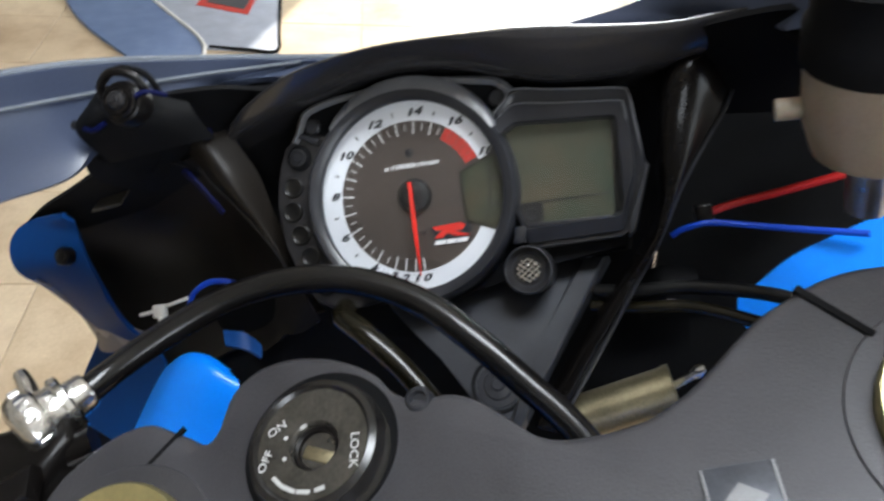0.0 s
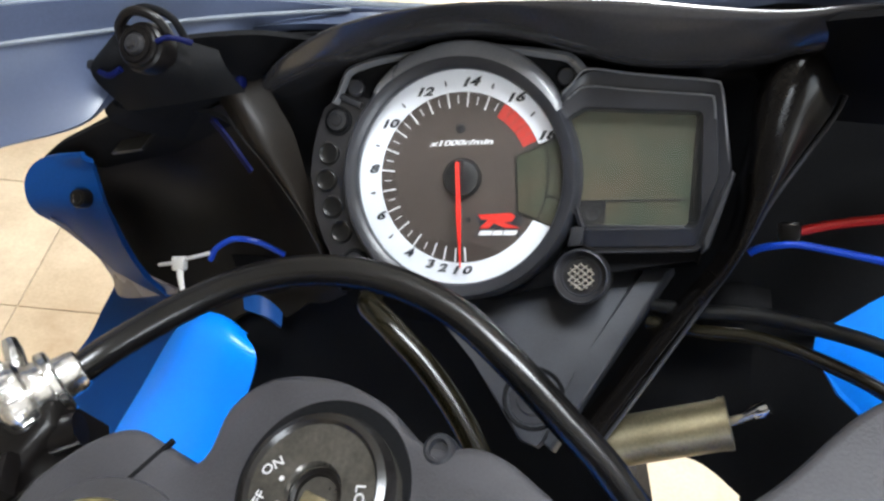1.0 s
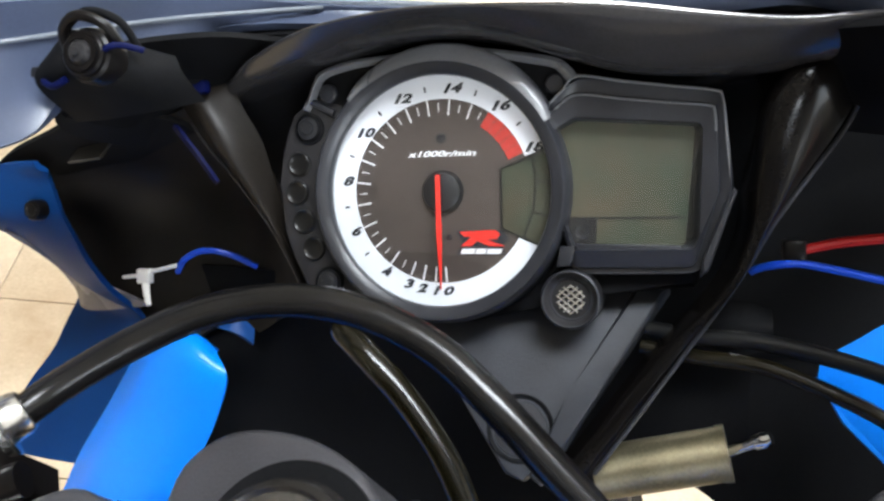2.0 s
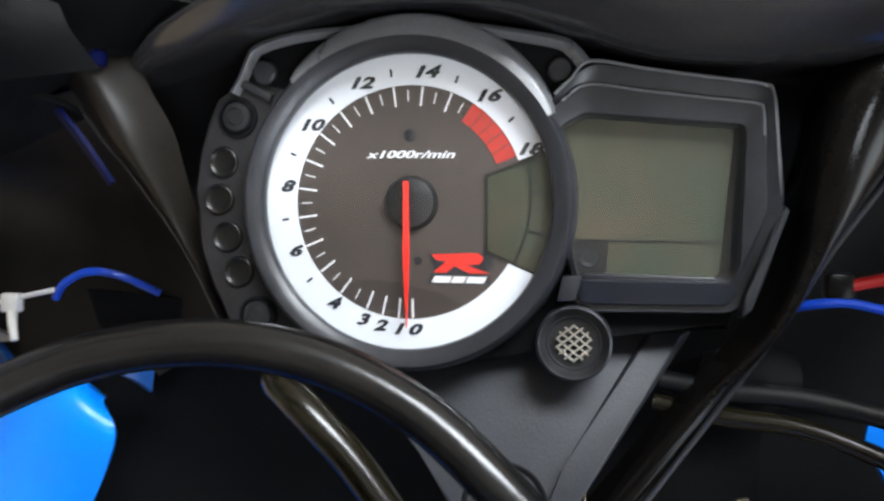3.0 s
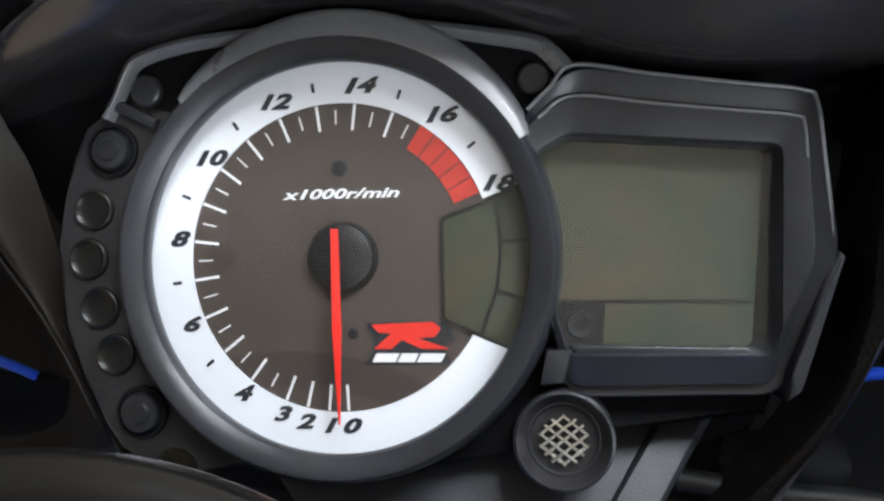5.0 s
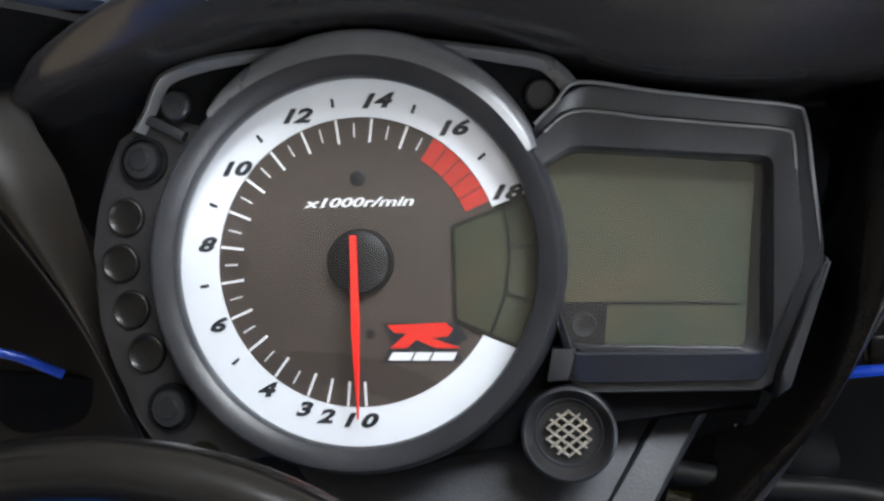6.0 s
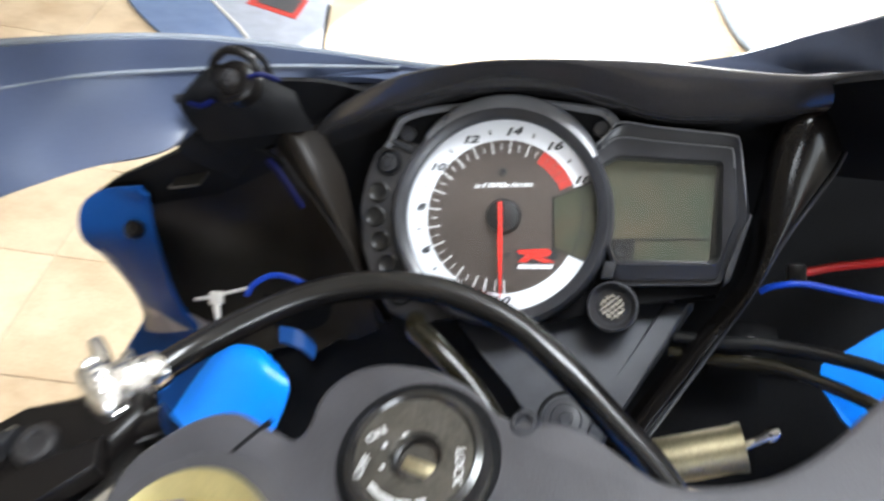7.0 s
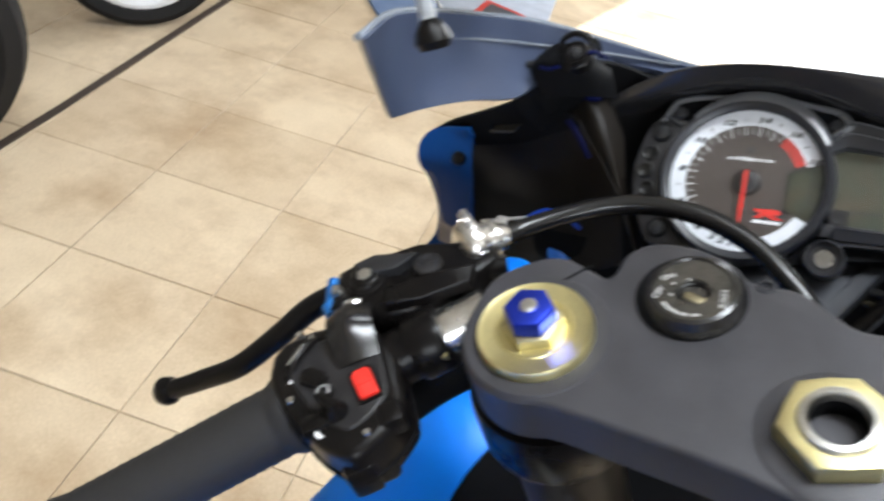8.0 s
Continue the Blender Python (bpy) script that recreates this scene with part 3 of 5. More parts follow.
part("display_badge_mark", lathe([(1.2, 0.1), (2.4, 0.35), (2.6, 0.0)], 20), DASH, cluster, on_face(46.6, -13.6, -0.1))
part("display_lens", prism([(x, y) for x, y in between(WIN_R, PANE_R, 0.4)], 1.2, 1.4), GLASS, cluster, FACE, smooth=0).visible_shadow = False
part("side_chamfer", prism([(91.4, -0.4), (92.4, -1.6), (84.6, -25.0), (82.0, -27.0), (83.0, -22.0), (89.0, -4.4)], -4.0, 6.7, 0.9), DASH, cluster, FACE)
part("clip", prism([(40.2, -18.0), (45.1, -17.8), (43.4, -24.2), (39.0, -24.4)], -2.0, 4.6, 0.5), DASH, cluster, FACE)

# left column of buttons and tell-tales
for x, y, r in ((-46.8, 22.4, 4.7), (-40.6, -30.6, 4.6)):
    part("button_well", lathe([(r + 0.7, 1.2), (r + 0.7, 2.2), (r, 2.4), (r, 1.2)], 28, True), MATTE, cluster, on_face(x, y, 0))
    part("button", lathe([(0, 1.2), (2.0, 1.1), (2.4, 0.6), (3.7, 0.4), (4.2, -0.4), (4.3, -3.4)], 28), DASH_DARK, cluster, on_face(x, y, 3.0), "round rubber button")
for x, y in ((-51.0, 10.4), (-52.2, 0.4), (-49.8, -9.6), (-46.4, -19.0)):
    part("tell_tale", lathe([(0, -0.3), (2.4, -0.2), (3.2, 0.1), (3.7, 0.5), (4.1, 0.3), (4.4, -0.6)], 28), TELL_TALE, cluster, on_face(x, y, 1.8), "unlit glossy black tell-tale")
for x, y in ((-38.6, 33.9), (38.8, 32.8)):
    part("turn_light", lathe([(0, 0.6), (2.6, 0.6), (3.1, 0.2), (3.2, -1.0)], 28), DASH, cluster, on_face(x, y, 3.6), "round grey turn indicator light")
    s = 1 if x > 0 else -1
    part("turn_arrow", prism([(x_ * s, y_) for x_, y_ in ((-1.5, -0.6), (0.1, -0.6), (0.1, -1.6), (1.8, 0), (0.1, 1.6), (0.1, 0.6), (-1.5, 0.6))], 0.6, 0.75), INK, cluster, on_face(x, y, 3.6), smooth=0)
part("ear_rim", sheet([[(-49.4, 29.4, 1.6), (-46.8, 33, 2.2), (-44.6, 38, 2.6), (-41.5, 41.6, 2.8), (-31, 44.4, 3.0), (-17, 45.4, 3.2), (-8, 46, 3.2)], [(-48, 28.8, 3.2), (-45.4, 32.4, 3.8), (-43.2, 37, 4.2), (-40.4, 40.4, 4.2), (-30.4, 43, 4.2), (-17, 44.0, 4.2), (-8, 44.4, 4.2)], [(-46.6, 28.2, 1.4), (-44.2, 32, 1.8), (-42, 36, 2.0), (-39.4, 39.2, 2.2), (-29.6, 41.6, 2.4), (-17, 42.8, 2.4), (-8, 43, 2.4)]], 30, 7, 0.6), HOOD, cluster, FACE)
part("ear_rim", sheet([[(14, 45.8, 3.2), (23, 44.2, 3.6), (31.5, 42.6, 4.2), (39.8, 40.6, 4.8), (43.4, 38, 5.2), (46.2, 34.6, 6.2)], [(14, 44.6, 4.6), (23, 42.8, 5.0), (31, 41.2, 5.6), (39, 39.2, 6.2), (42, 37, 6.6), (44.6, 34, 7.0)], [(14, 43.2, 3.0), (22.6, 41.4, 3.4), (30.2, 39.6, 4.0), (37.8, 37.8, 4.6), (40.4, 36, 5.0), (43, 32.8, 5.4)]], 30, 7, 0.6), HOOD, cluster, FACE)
part("cross_rib", prism([(-48.2, 31.4), (-46.6, 33.4), (-36.6, 28.4), (-37.6, 26.2)], 0.5, 3.0, 0.8), DASH, cluster, FACE)

# round chrome-netted lens under the display
lens = part("round_reset_lens", lathe([(0, -1.5), (6.5, -1.0), (7.6, 0.6), (8.6, 1.8), (9.2, 1.2), (9.5, -4), (9.5, -14), (0, -14)], 44), PLATE, cluster, on_face(43.2, -34.8, 2.5), "smoked round lens with a chrome diamond net")
for i in range(-2, 3):
    for turn in (38, -38):
        h = math.sqrt(max(0.0, 4.7**2 - (i * 1.75) ** 2))
        part("chrome_strand", block((-h, h), (i * 1.75 - 0.33, i * 1.75 + 0.33), (0.0, 0.6 + 0.35 * (i % 2)), 0.12, 1), BRIGHT_ALLOY, cluster, on_face(43.2, -34.9, 1.9, turn), smooth=0)

part("lens_rim", lathe([(8.4, 1.6), (8.8, 2.3), (9.3, 1.9), (9.5, 0.6), (9.0, 0.8)], 48, True), DASH, cluster, on_face(43.2, -34.8, 2.5), "worn grey lens rim")
part("lens_rim", lathe([(6.2, -0.8), (6.6, -0.3), (7.0, -0.4), (6.6, -1.0)], 48, True), DASH, cluster, on_face(43.2, -34.8, 2.5))

# black cowl arching over the dial
XS = (-89, -76, -63, -38, -14, 6, 27, 58, 84, 105, 122, 160, 200)
UP = (39.0, 43.0, 46.6, 51.4, 53.8, 54.2, 53.3, 50.8, 46.2, 43.2, 43.2, 44.0, 46.0)
LO = (33.5, 37.0, 39.0, 43.4, 47.6, 48.6, 45.0, 35.2, 32.2, 32.0, 34.0, 34.0, 34.0)
SWEEP = (38, 27, 17, 4, 0.5) + (0,) * 8
rows = [[(x, 24 + o * 0.3, u + 2.0) for x, u, o in zip(XS, UP, SWEEP)], [(x, -14 + o, u + 1.6) for x, u, o in zip(XS, UP, SWEEP)], [(x, -26 + o, u + 0.4) for x, u, o in zip(XS, UP, SWEEP)], [(x, -29 + o, u * 0.75 + l * 0.25) for x, u, l, o in zip(XS, UP, LO, SWEEP)], [(x, -16 - 0.32 * o + o, l) for x, l, o in zip(XS, LO, SWEEP)], [(x, 4 + 0.6 * o, l + 1.0) for x, l, o in zip(XS, LO, SWEEP)], [(x, 30, l + 2) for x, l in zip(XS, LO)]]
cowl = part("inner_cowl", sheet(rows, 60, 30, 2.0), COWL, bike, label="satin charcoal cowl arching over the dial")

# smoked windscreen
XC = 21.0
EDGE = [(-127, -187, -2), (-134, -152, 24), (-128, -98, 47), (-104, -55, 60.5), (-75, -6, 69), (-37, 30, 71.5), (21, 52, 70)]
FOOT = [(-148, -121, -14), (-141, -100, -2), (-128, -78, 9), (-113, -58, 18), (-100, -42, 36), (-74, 0, 58), (21, 56, 62)]


def mirrored(line, drop=6.0):
    return [(2 * XC - x, y, z - drop) for x, y, z in line[-2::-1]]


full_edge, full_foot = EDGE + mirrored(EDGE), FOOT + mirrored(FOOT)
mid_lines = [[tuple(Vector(a).lerp(Vector(b), k) + Vector((-3, 3, 2)) * (4 * k * (1 - k)) * (1 if a[0] < XC else 0)) for a, b in zip(full_edge, full_foot)] for k in (0.0, 0.34, 0.68, 1.0)]
screen = part("windscreen", sheet(mid_lines, 90, 14, 3.0), SCREEN, bike, label="smoked blue-grey windscreen with a pale edge")
part("screen_edge", tube(full_edge, 1.6, 120, 10), SCREEN_EDGE, screen, label="pale grey edge trim")
part("screen_bead", tube([tuple(Vector(a).lerp(Vector(b), 0.33) + Vector((-1, -2, 1.5))) for a, b in zip(EDGE[1:6], FOOT[1:6])], 0.8, 60, 8), SCREEN_EDGE, screen)
# clamp knob and rubber mount on the screen
BRACKET = ([(-102, -58, 45), (-92, -62, 48), (-80, -60, 45), (-70, -44, 42)], [(-106, -62, 34), (-92, -67, 36), (-77, -64, 34), (-67, -44, 36)], [(-102, -50, 23), (-90, -52, 23), (-77, -48, 25), (-65, -36, 29)])
knob = part("screen_bracket", sheet(BRACKET, 20, 12, 8.0), MATTE, bike, label="black screen bracket with a bolted boss")
BOSS = along((-80.5, -69.5, 39), (-74, -150, 40))
part("bracket_boss", lathe([(0, -8), (7.6, -8), (7.9, -2), (7.4, 0), (6.4, 0.6), (6.4, 1.8), (5.8, 2.4), (0, 2.4)], 32), BLACK, knob, BOSS, "stepped round boss")
part("boss_washer", lathe([(3.8, 2.4), (5.0, 2.4), (5.1, 3.2), (3.8, 3.4)], 28, True), BLACK, knob, BOSS)
part("bracket_bolt", lathe([(0, 5.4), (1.2, 5.4), (1.5, 4.8), (2.6, 4.6), (3.4, 3.6), (3.6, 2.4)], 24), PLATE, knob, BOSS, "dull dark bolt")
part("bracket_loop", tube([(-90, -66, 41), (-88.6, -69, 46.5), (-82, -71, 49.5), (-75, -69, 47), (-72.6, -65, 41.5)], 1.5, 24, 10), BLACK, knob)
part("bracket_loop", tube([(-92, -62, 41), (-90.6, -65, 48), (-82, -67, 51.5), (-73, -65, 48.4), (-70.6, -60, 41.5)], 1.2, 24, 10), MATTE, knob)
clip = part("bracket_clip", block((-121, -108), (-54, -46), (28, 39), 2.4), BLACK, knob)
part("clip_lip", block((-120, -110), (-56.5, -53), (30, 33), 0.9), DASH_DARK, clip)
part("clip_lip", block((-117, -107), (-58, -54), (36, 39.4), 0.9), DASH_DARK, clip)
part("blue_cable_end", tube([(-99, -66, 33), (-93, -69, 31.0), (-88, -69.5, 32.6)], 1.0, 14, 10), NAVY, knob, label="navy blue cable end")
part("blue_cable_end", tube([(-76, -70.5, 39), (-71, -69, 41), (-66, -64, 40)], 0.9, 14, 10), NAVY, knob, label="navy blue cable end")
part("rubber_peg", lathe([(0, 6), (2.2, 5.6), (3.0, 4), (3.1, -6), (4.6, -7), (4.6, -11), (0, -11)], 20), STAY_GREY, bike, along((-107.5, -2, 33), (-109.4, 2, 28)), "grey rubber peg")
# Blue reflections on the left inner panel, built as a navy strip and block.
part("blue_edge_reflection", sheet([[(-112, 6, 30), (-105, 3, 24.5), (-97, 2, 16), (-87.5, 2, 4)], [(-108, 3, 31), (-101.5, 0, 25), (-94, -0.5, 16.6), (-86, 1, 5)]], 20, 5, 1.2), NAVY, bike, label="navy blue strip painting a reflection along the inner panel")
part("blue_reflection_patch", block((-93, -84), (-8, -3), (36, 41), 1.6), NAVY, bike, label="navy blue block painting a reflection on the inner panel")
part("fairing_bracket", sheet([[(-148, 2, 19.4), (-142, 3, 20.6), (-134, 4, 22)], [(-149, -3, 14), (-142, -3, 14.6), (-135, -2, 15.4)]], 14, 6, 1.2), OLD_BRACKET, bike, label="dull brown-grey bracket plate")

# left mirror on its stalk
mlow, mx = Vector((-148, -146, 37)), Vector((36, 20, 10)).normalized()
mup = Vector((0.3146, -0.6045, 0.7318))
mup = (mup - mx * mup.dot(mx)).normalized()
mup = (mup - mx.cross(mup) * 0.24).normalized()  # tilted back
MIRROR_AT = Matrix.Translation((mlow + mup * 47) * MM) @ Matrix((mx, mup, mx.cross(mup))).transposed().to_4x4()
oval = [(68 * math.copysign(abs(math.cos(a)) ** 0.8, math.cos(a)), 47 * math.copysign(abs(math.sin(a)) ** 0.8, math.sin(a))) for a in (2 * math.pi * i / 56 for i in range(56))]
mirror = part("rear_view_mirror", prism(oval, -14, 0, 3.0, 3), BLACK, bike, MIRROR_AT, "black-rimmed rear-view mirror on a short stalk")
part("mirror_glass", prism([(x * 0.93, y * 0.9) for x, y in oval], -0.5, 0.4), MIRROR, mirror, MIRROR_AT, "grey mirror glass", smooth=0)
part("mirror_stalk", tube([(-103, -176, 8), (-105, -185, 22), (-112, -186, 46), (-124, -172, 66)], (3.4, 3.0), 20, 12), PALE_STALK, mirror)
part("mirror_boot", lathe([(0, 5), (3, 4.6), (4.4, 3), (6.4, 0), (7.4, -4), (6, -7), (0, -7)], 24), BLACK, mirror, along((-101.5, -176, 6), (-106, -187, 24)), "black rubber mounting boot")

# curved black inner panels beside the dial
LEFT_PANEL = (
    [(-113, 2, 46), (-104, 4, 36), (-97, 4, 27), (-89.5, 4, 17), (-83, 5, 9.5), (-73, 7, -4), (-65, 9, -17), (-57, 11, -34), (-54, 12, -42)],
    [(-104, -4, 48), (-94, -5, 39), (-86, -6, 29), (-80, -5, 18), (-74.5, -1, 7), (-68, 4, -7), (-61.5, 7, -21), (-55, 10, -36), (-52, 11, -42)],
    [(-94, 4, 50), (-82, 4, 42), (-75, 4, 30), (-70, 6, 20), (-67, 9, 6), (-63.5, 12, -10), (-58, 14, -24), (-53, 15, -37), (-50, 16, -42)],
)
part("inner_panel", sheet(LEFT_PANEL, 44, 16, 2.0), PANEL, bike, label="satin brown-black curved inner panel")
RIGHT_PANEL = (
    [(112, 18, 39), (103, 15, 32), (99, 12, 23), (97.5, 12, 14), (94.3, 12, 1), (92.4, 12, -14), (85.5, 12, -30), (69, 12, -50), (40, 12, -88), (36, 12, -94.6)],
    [(113, 4, 39.5), (104, -4, 33.5), (99, -8, 24), (97.4, -7, 14), (96.6, -5, 1), (95.4, -2, -14), (89, -1, -31), (71, 2, -52), (42, 4, -90), (38, 4.5, -96)],
    [(117, -1, 40.5), (110, -13, 35.5), (105, -17, 27), (102.5, -14, 14), (101, -9, 0), (98.5, -5, -14), (91.5, -2, -31), (75, 1, -52.5), (46, 3, -91.5), (42, 4, -97.6)],
    [(123, 2, 39.5), (119.5, -10, 35), (114.5, -15, 26), (110, -11, 12), (105.5, -7, -2), (100.5, -4, -14), (92.8, -1, -30), (77, 2, -51.5), (48, 3.5, -92), (44, 4, -98.4)],
    [(128, 12, 36), (128, 7, 31), (122.5, 1, 18), (114, -1, 5), (106, -1, -6.5), (101.5, 0, -13.5), (93.7, 1.5, -28), (78.6, 2.5, -50.5), (49.6, 3.5, -92.3), (45.4, 5, -98.8)],
)
part("inner_panel", sheet(RIGHT_PANEL, 50, 26, 2.0), POD, bike, label="glossy brown-black tongue-shaped inner panel with a bulbous top")
# Paler tubes paint the lit edges of the two black panels.
part("panel_lit_edge", tube([(127.6, 5, 29), (122.5, 0, 17.5), (113.6, -2, 4.5), (102.7, -1.5, -11.5), (93.7, 1, -28), (78.7, 2, -50.5), (49.7, 3, -92.5)], 0.7, 40, 8), DASH, bike)
part("panel_lit_edge", tube([(-97.5, 3, 27), (-90, 3, 17), (-83.5, 4, 9.5), (-73.5, 6, -4), (-65.5, 8, -17), (-57.5, 10, -34)], 0.5, 40, 8), DASH_DARK, bike)

# dark inner bodywork behind
part("bracket_gusset", sheet([[(-122, -40, 32), (-100, -46, 44), (-74, -22, 52), (-56, 8, 54)], [(-124, -30, 22), (-106, -34, 30), (-88, -12, 40), (-68, 14, 47)], [(-118, 2, 18), (-106, -2, 28), (-92, 6, 38), (-72, 24, 44)]], 20, 10, 2.5), MATTE, bike, label="matt black gusset under the windscreen")
part("bracket_gusset", sheet([[(164, -40, 26), (142, -46, 36), (112, -22, 42), (92, 8, 46)], [(170, -20, 16), (148, -20, 22), (122, -4, 28), (102, 18, 32)], [(168, 20, 10), (150, 14, 14), (130, 20, 18), (108, 30, 22)]], 20, 10, 2.5), MATTE, bike, label="matt black gusset under the windscreen")
LINER = ([(-108, -50, 26), (-100, -41, 35), (-74, 1, 57), (-30, 30, 61)], [(-112, -14, 26), (-98, -2, 38), (-76, 14, 50), (-40, 30, 53)], [(-116, 26, 38), (-98, 28, 46), (-74, 34, 52), (-40, 40, 55)])
part("screen_liner", sheet(LINER, 30, 12, 2.0), MATTE, bike, label="matt black liner under the windscreen")
part("screen_liner", sheet([[(42 - x, y, z - 6) for x, y, z in line] for line in LINER], 30, 12, 2.0), MATTE, bike, label="matt black liner under the windscreen")
FILL_TOP = [(-100, -38, 37), (-74, 3, 60), (-40, 28, 65), (0, 48, 66)]
FILL_LOW = [(-78, 20, 43), (-63, 20, 47.5), (-38, 20, 52.5), (-14, 24, 55)]
part("cowl_filler", sheet([FILL_TOP, FILL_LOW], 24, 4, 1.5), MATTE, bike, label="matt black strip between screen and cowl")
part("cowl_filler", sheet([[(42 - x, y, z - 6) for x, y, z in FILL_TOP], [(122, 20, 39), (105, 20, 41), (84, 20, 45.5), (58, 22, 50)]], 24, 4, 1.5), MATTE, bike, label="matt black strip between screen and cowl")
inner = part("inner_fairing", sheet([[(-186, 8, 19), (-160, 20, 32), (-118, 26, 44), (-100, 24, 46)], [(-188, 30, 6), (-154, 56, 8), (-115, 60, 6), (-80, 40, 6)], [(-188, 50, -24), (-146, 62, -34), (-112, 68, -40), (-66, 50, -44)], [(-172, 64, -64), (-142, 64, -66), (-128, 62, -60), (-104, 66, -50)]], 24, 24, 2.0), PANEL, bike, label="satin brown-black inner fairing panel")
part("fairing_ledge", sheet([[(-190, 4, 15), (-177, 1, 21), (-160, -4, 25), (-140, -14, 28), (-120, -24, 32)], [(-182, 9, 14), (-168, 10, 18), (-152, 8, 22), (-130, 4, 25), (-104, -4, 30)], [(-176, 24, 12), (-158, 30, 16), (-140, 28, 18), (-124, 22, 22), (-98, 8, 26)]], 24, 10, 2.0), MATTE, bike, label="matt black curved ledge under the windscreen")
part("fairing_rib", tube([(-176, 44, 13), (-150, 52, 16), (-118, 50, 21)], 1.1, 20, 8), OLD_BRACKET, bike)
part("inner_fairing", sheet([[(250, 40, 40), (190, 44, 40), (140, 36, 40), (112, 24, 40)], [(240, 60, -5), (190, 66, 0), (140, 66, -6), (92, 50, -30)], [(230, 60, -44), (185, 66, -48), (140, 66, -60), (80, 60, -62)]], 24, 16, 2.0), MATTE, bike, label="matt black inner fairing panel")
part("headlamp_shell", sheet([[(-100, 26, 46), (-40, 26, 50), (30, 26, 52), (115, 26, 42)], [(-78, 40, 0), (-40, 46, 0), (30, 46, 0), (100, 40, 0)], [(-66, 50, -48), (-30, 46, -58), (30, 46, -60), (88, 50, -40)]], 24, 14, 3.0), MATTE, bike, label="matt black headlamp shell")
# Black sheets added to stand for the dark cavity below the dial.
part("dark_cavity_sheet", sheet([[(-172, 64, -24), (-138, 66, -30), (-70, 62, -34), (0, 62, -40), (48, 62, -44)], [(-160, 64, -104), (-136, 72, -110), (-70, 72, -110), (0, 72, -110), (46, 66, -110)], [(-160, 56, -220), (-128, 60, -230), (-70, 60, -240), (0, 60, -240), (40, 60, -230)]], 22, 14, 3.0), MATTE, bike, label="matt black sheet added for the dark cavity")
part("dark_cavity_sheet", sheet([[(44, 62, -44), (70, 62, -44), (102, 62, -44)], [(46, 64, -80), (70, 64, -80), (100, 64, -84)], [(48, 60, -120), (62, 60, -112), (80, 60, -113), (98, 60, -127)]], 18, 10, 3.0), MATTE, bike, label="matt black sheet added for the dark cavity, with a rounded gap below")
part("dark_cavity_sheet", sheet([[(98, 64, -36), (150, 70, -36), (260, 60, -36)], [(97, 66, -110), (150, 74, -110), (262, 60, -110)], [(92, 60, -230), (150, 64, -240), (255, 50, -240)]], 18, 14, 3.0), MATTE, bike, label="matt black sheet added for the dark cavity")
part("wiring_loom", sheet([[(80, 40, -42), (94, 36, -39), (106, 40, -42)], [(78, 34, -48), (94, 29, -47), (106, 34, -48)], [(84, 40, -56), (96, 36, -58), (106, 40, -55)]], 14, 10, 4.0), MATTE, bike, label="black taped wiring bundle")

# grey stay under the dial with its rubber-mounted bolt
STAY = on_face(0, -92, 8.0) @ pose(0, 0, 0, -19, 0, 0)
stay = part("dial_stay", prism([(-30, 66), (66, 66), (61, 61), (40.6, 27), (33, 4), (28, -1), (22, 1), (3, 28), (-12, 44)], -8, -1.5, 1.2), STAY_GREY, bike, STAY, "grey moulded dial stay")
part("stay_rib", prism([(62, 63), (73, 63), (47, 21), (34, -2), (30, 1), (41.4, 27)], -8, 0.5, 1.5), STAY_GREY, stay, STAY)
part("bolt_recess", lathe([(9.4, -1.6), (10.8, -1.1), (11.4, -1.6), (11.4, -4), (9.4, -4)], 40, True), MATTE, stay, STAY @ pose(0.0263, 0.0155, 0))
part("stay_bolt", lathe([(0, 1.0), (2.2, 1.0), (2.8, 0.2), (5.6, -0.1), (6.2, -0.8), (8.8, -1.0), (9.4, -2.0), (9.4, -6)], 36), DASH, stay, STAY @ pose(0.0263, 0.0155, 0), "flat-headed bolt in a dark recess")

# aged brass damper with its rod
damper = part("steering_damper", tube([(49, 17, -97), (90.2, 18, -87)], 9.0, 2, 28), BRASS, bike, label="aged brass damper cylinder with a steel rod")
part("damper_cap", tube([(88.6, 18, -87.3), (91.4, 18, -86.7)], 9.4, 2, 28), BRASS, damper)
part("damper_rod", tube([(91, 18, -86.6), (100, 15, -81.6)], 1.8, 2, 14), CHROME, damper)
part("rod_end", lathe([(0, 6), (2.2, 5.5), (3.0, 3), (2.6, 0), (0, 0)], 18), CHROME, damper, along((99.4, 15.2, -82.0), (106, 13, -78.4)))

# blue bodywork
FLAP_LEFT = [(-162, -4, 15), (-183, -2, 14), (-195, 0, 6), (-197, 4, -6), (-193, 16, -14), (-194, 38, -27), (-202, 60, -39), (-207, 68, -47), (-215, 68, -60), (-223, 66, -75), (-238, 64, -93), (-260, 62, -125)]
FLAP_RIGHT = [(-161, 0, 12), (-162, 3, 8), (-162, 6, 1), (-162, 9, -6), (-162, 15, -15), (-164, 25, -26), (-166, 40, -39), (-162, 54, -52), (-158, 56, -63), (-164, 56, -77), (-175, 56, -97), (-193, 56, -127)]
FLAP_MID = [tuple((Vector(p) + Vector(q)) / 2 + Vector((0, -1.5, 0))) for p, q in zip(FLAP_LEFT, FLAP_RIGHT)]
flap = part("fairing_flap", sheet([FLAP_LEFT, FLAP_MID, FLAP_RIGHT], 60, 10, 2.5), BLUE_SHADED, bike, label="blue fairing flap with a dark screw")
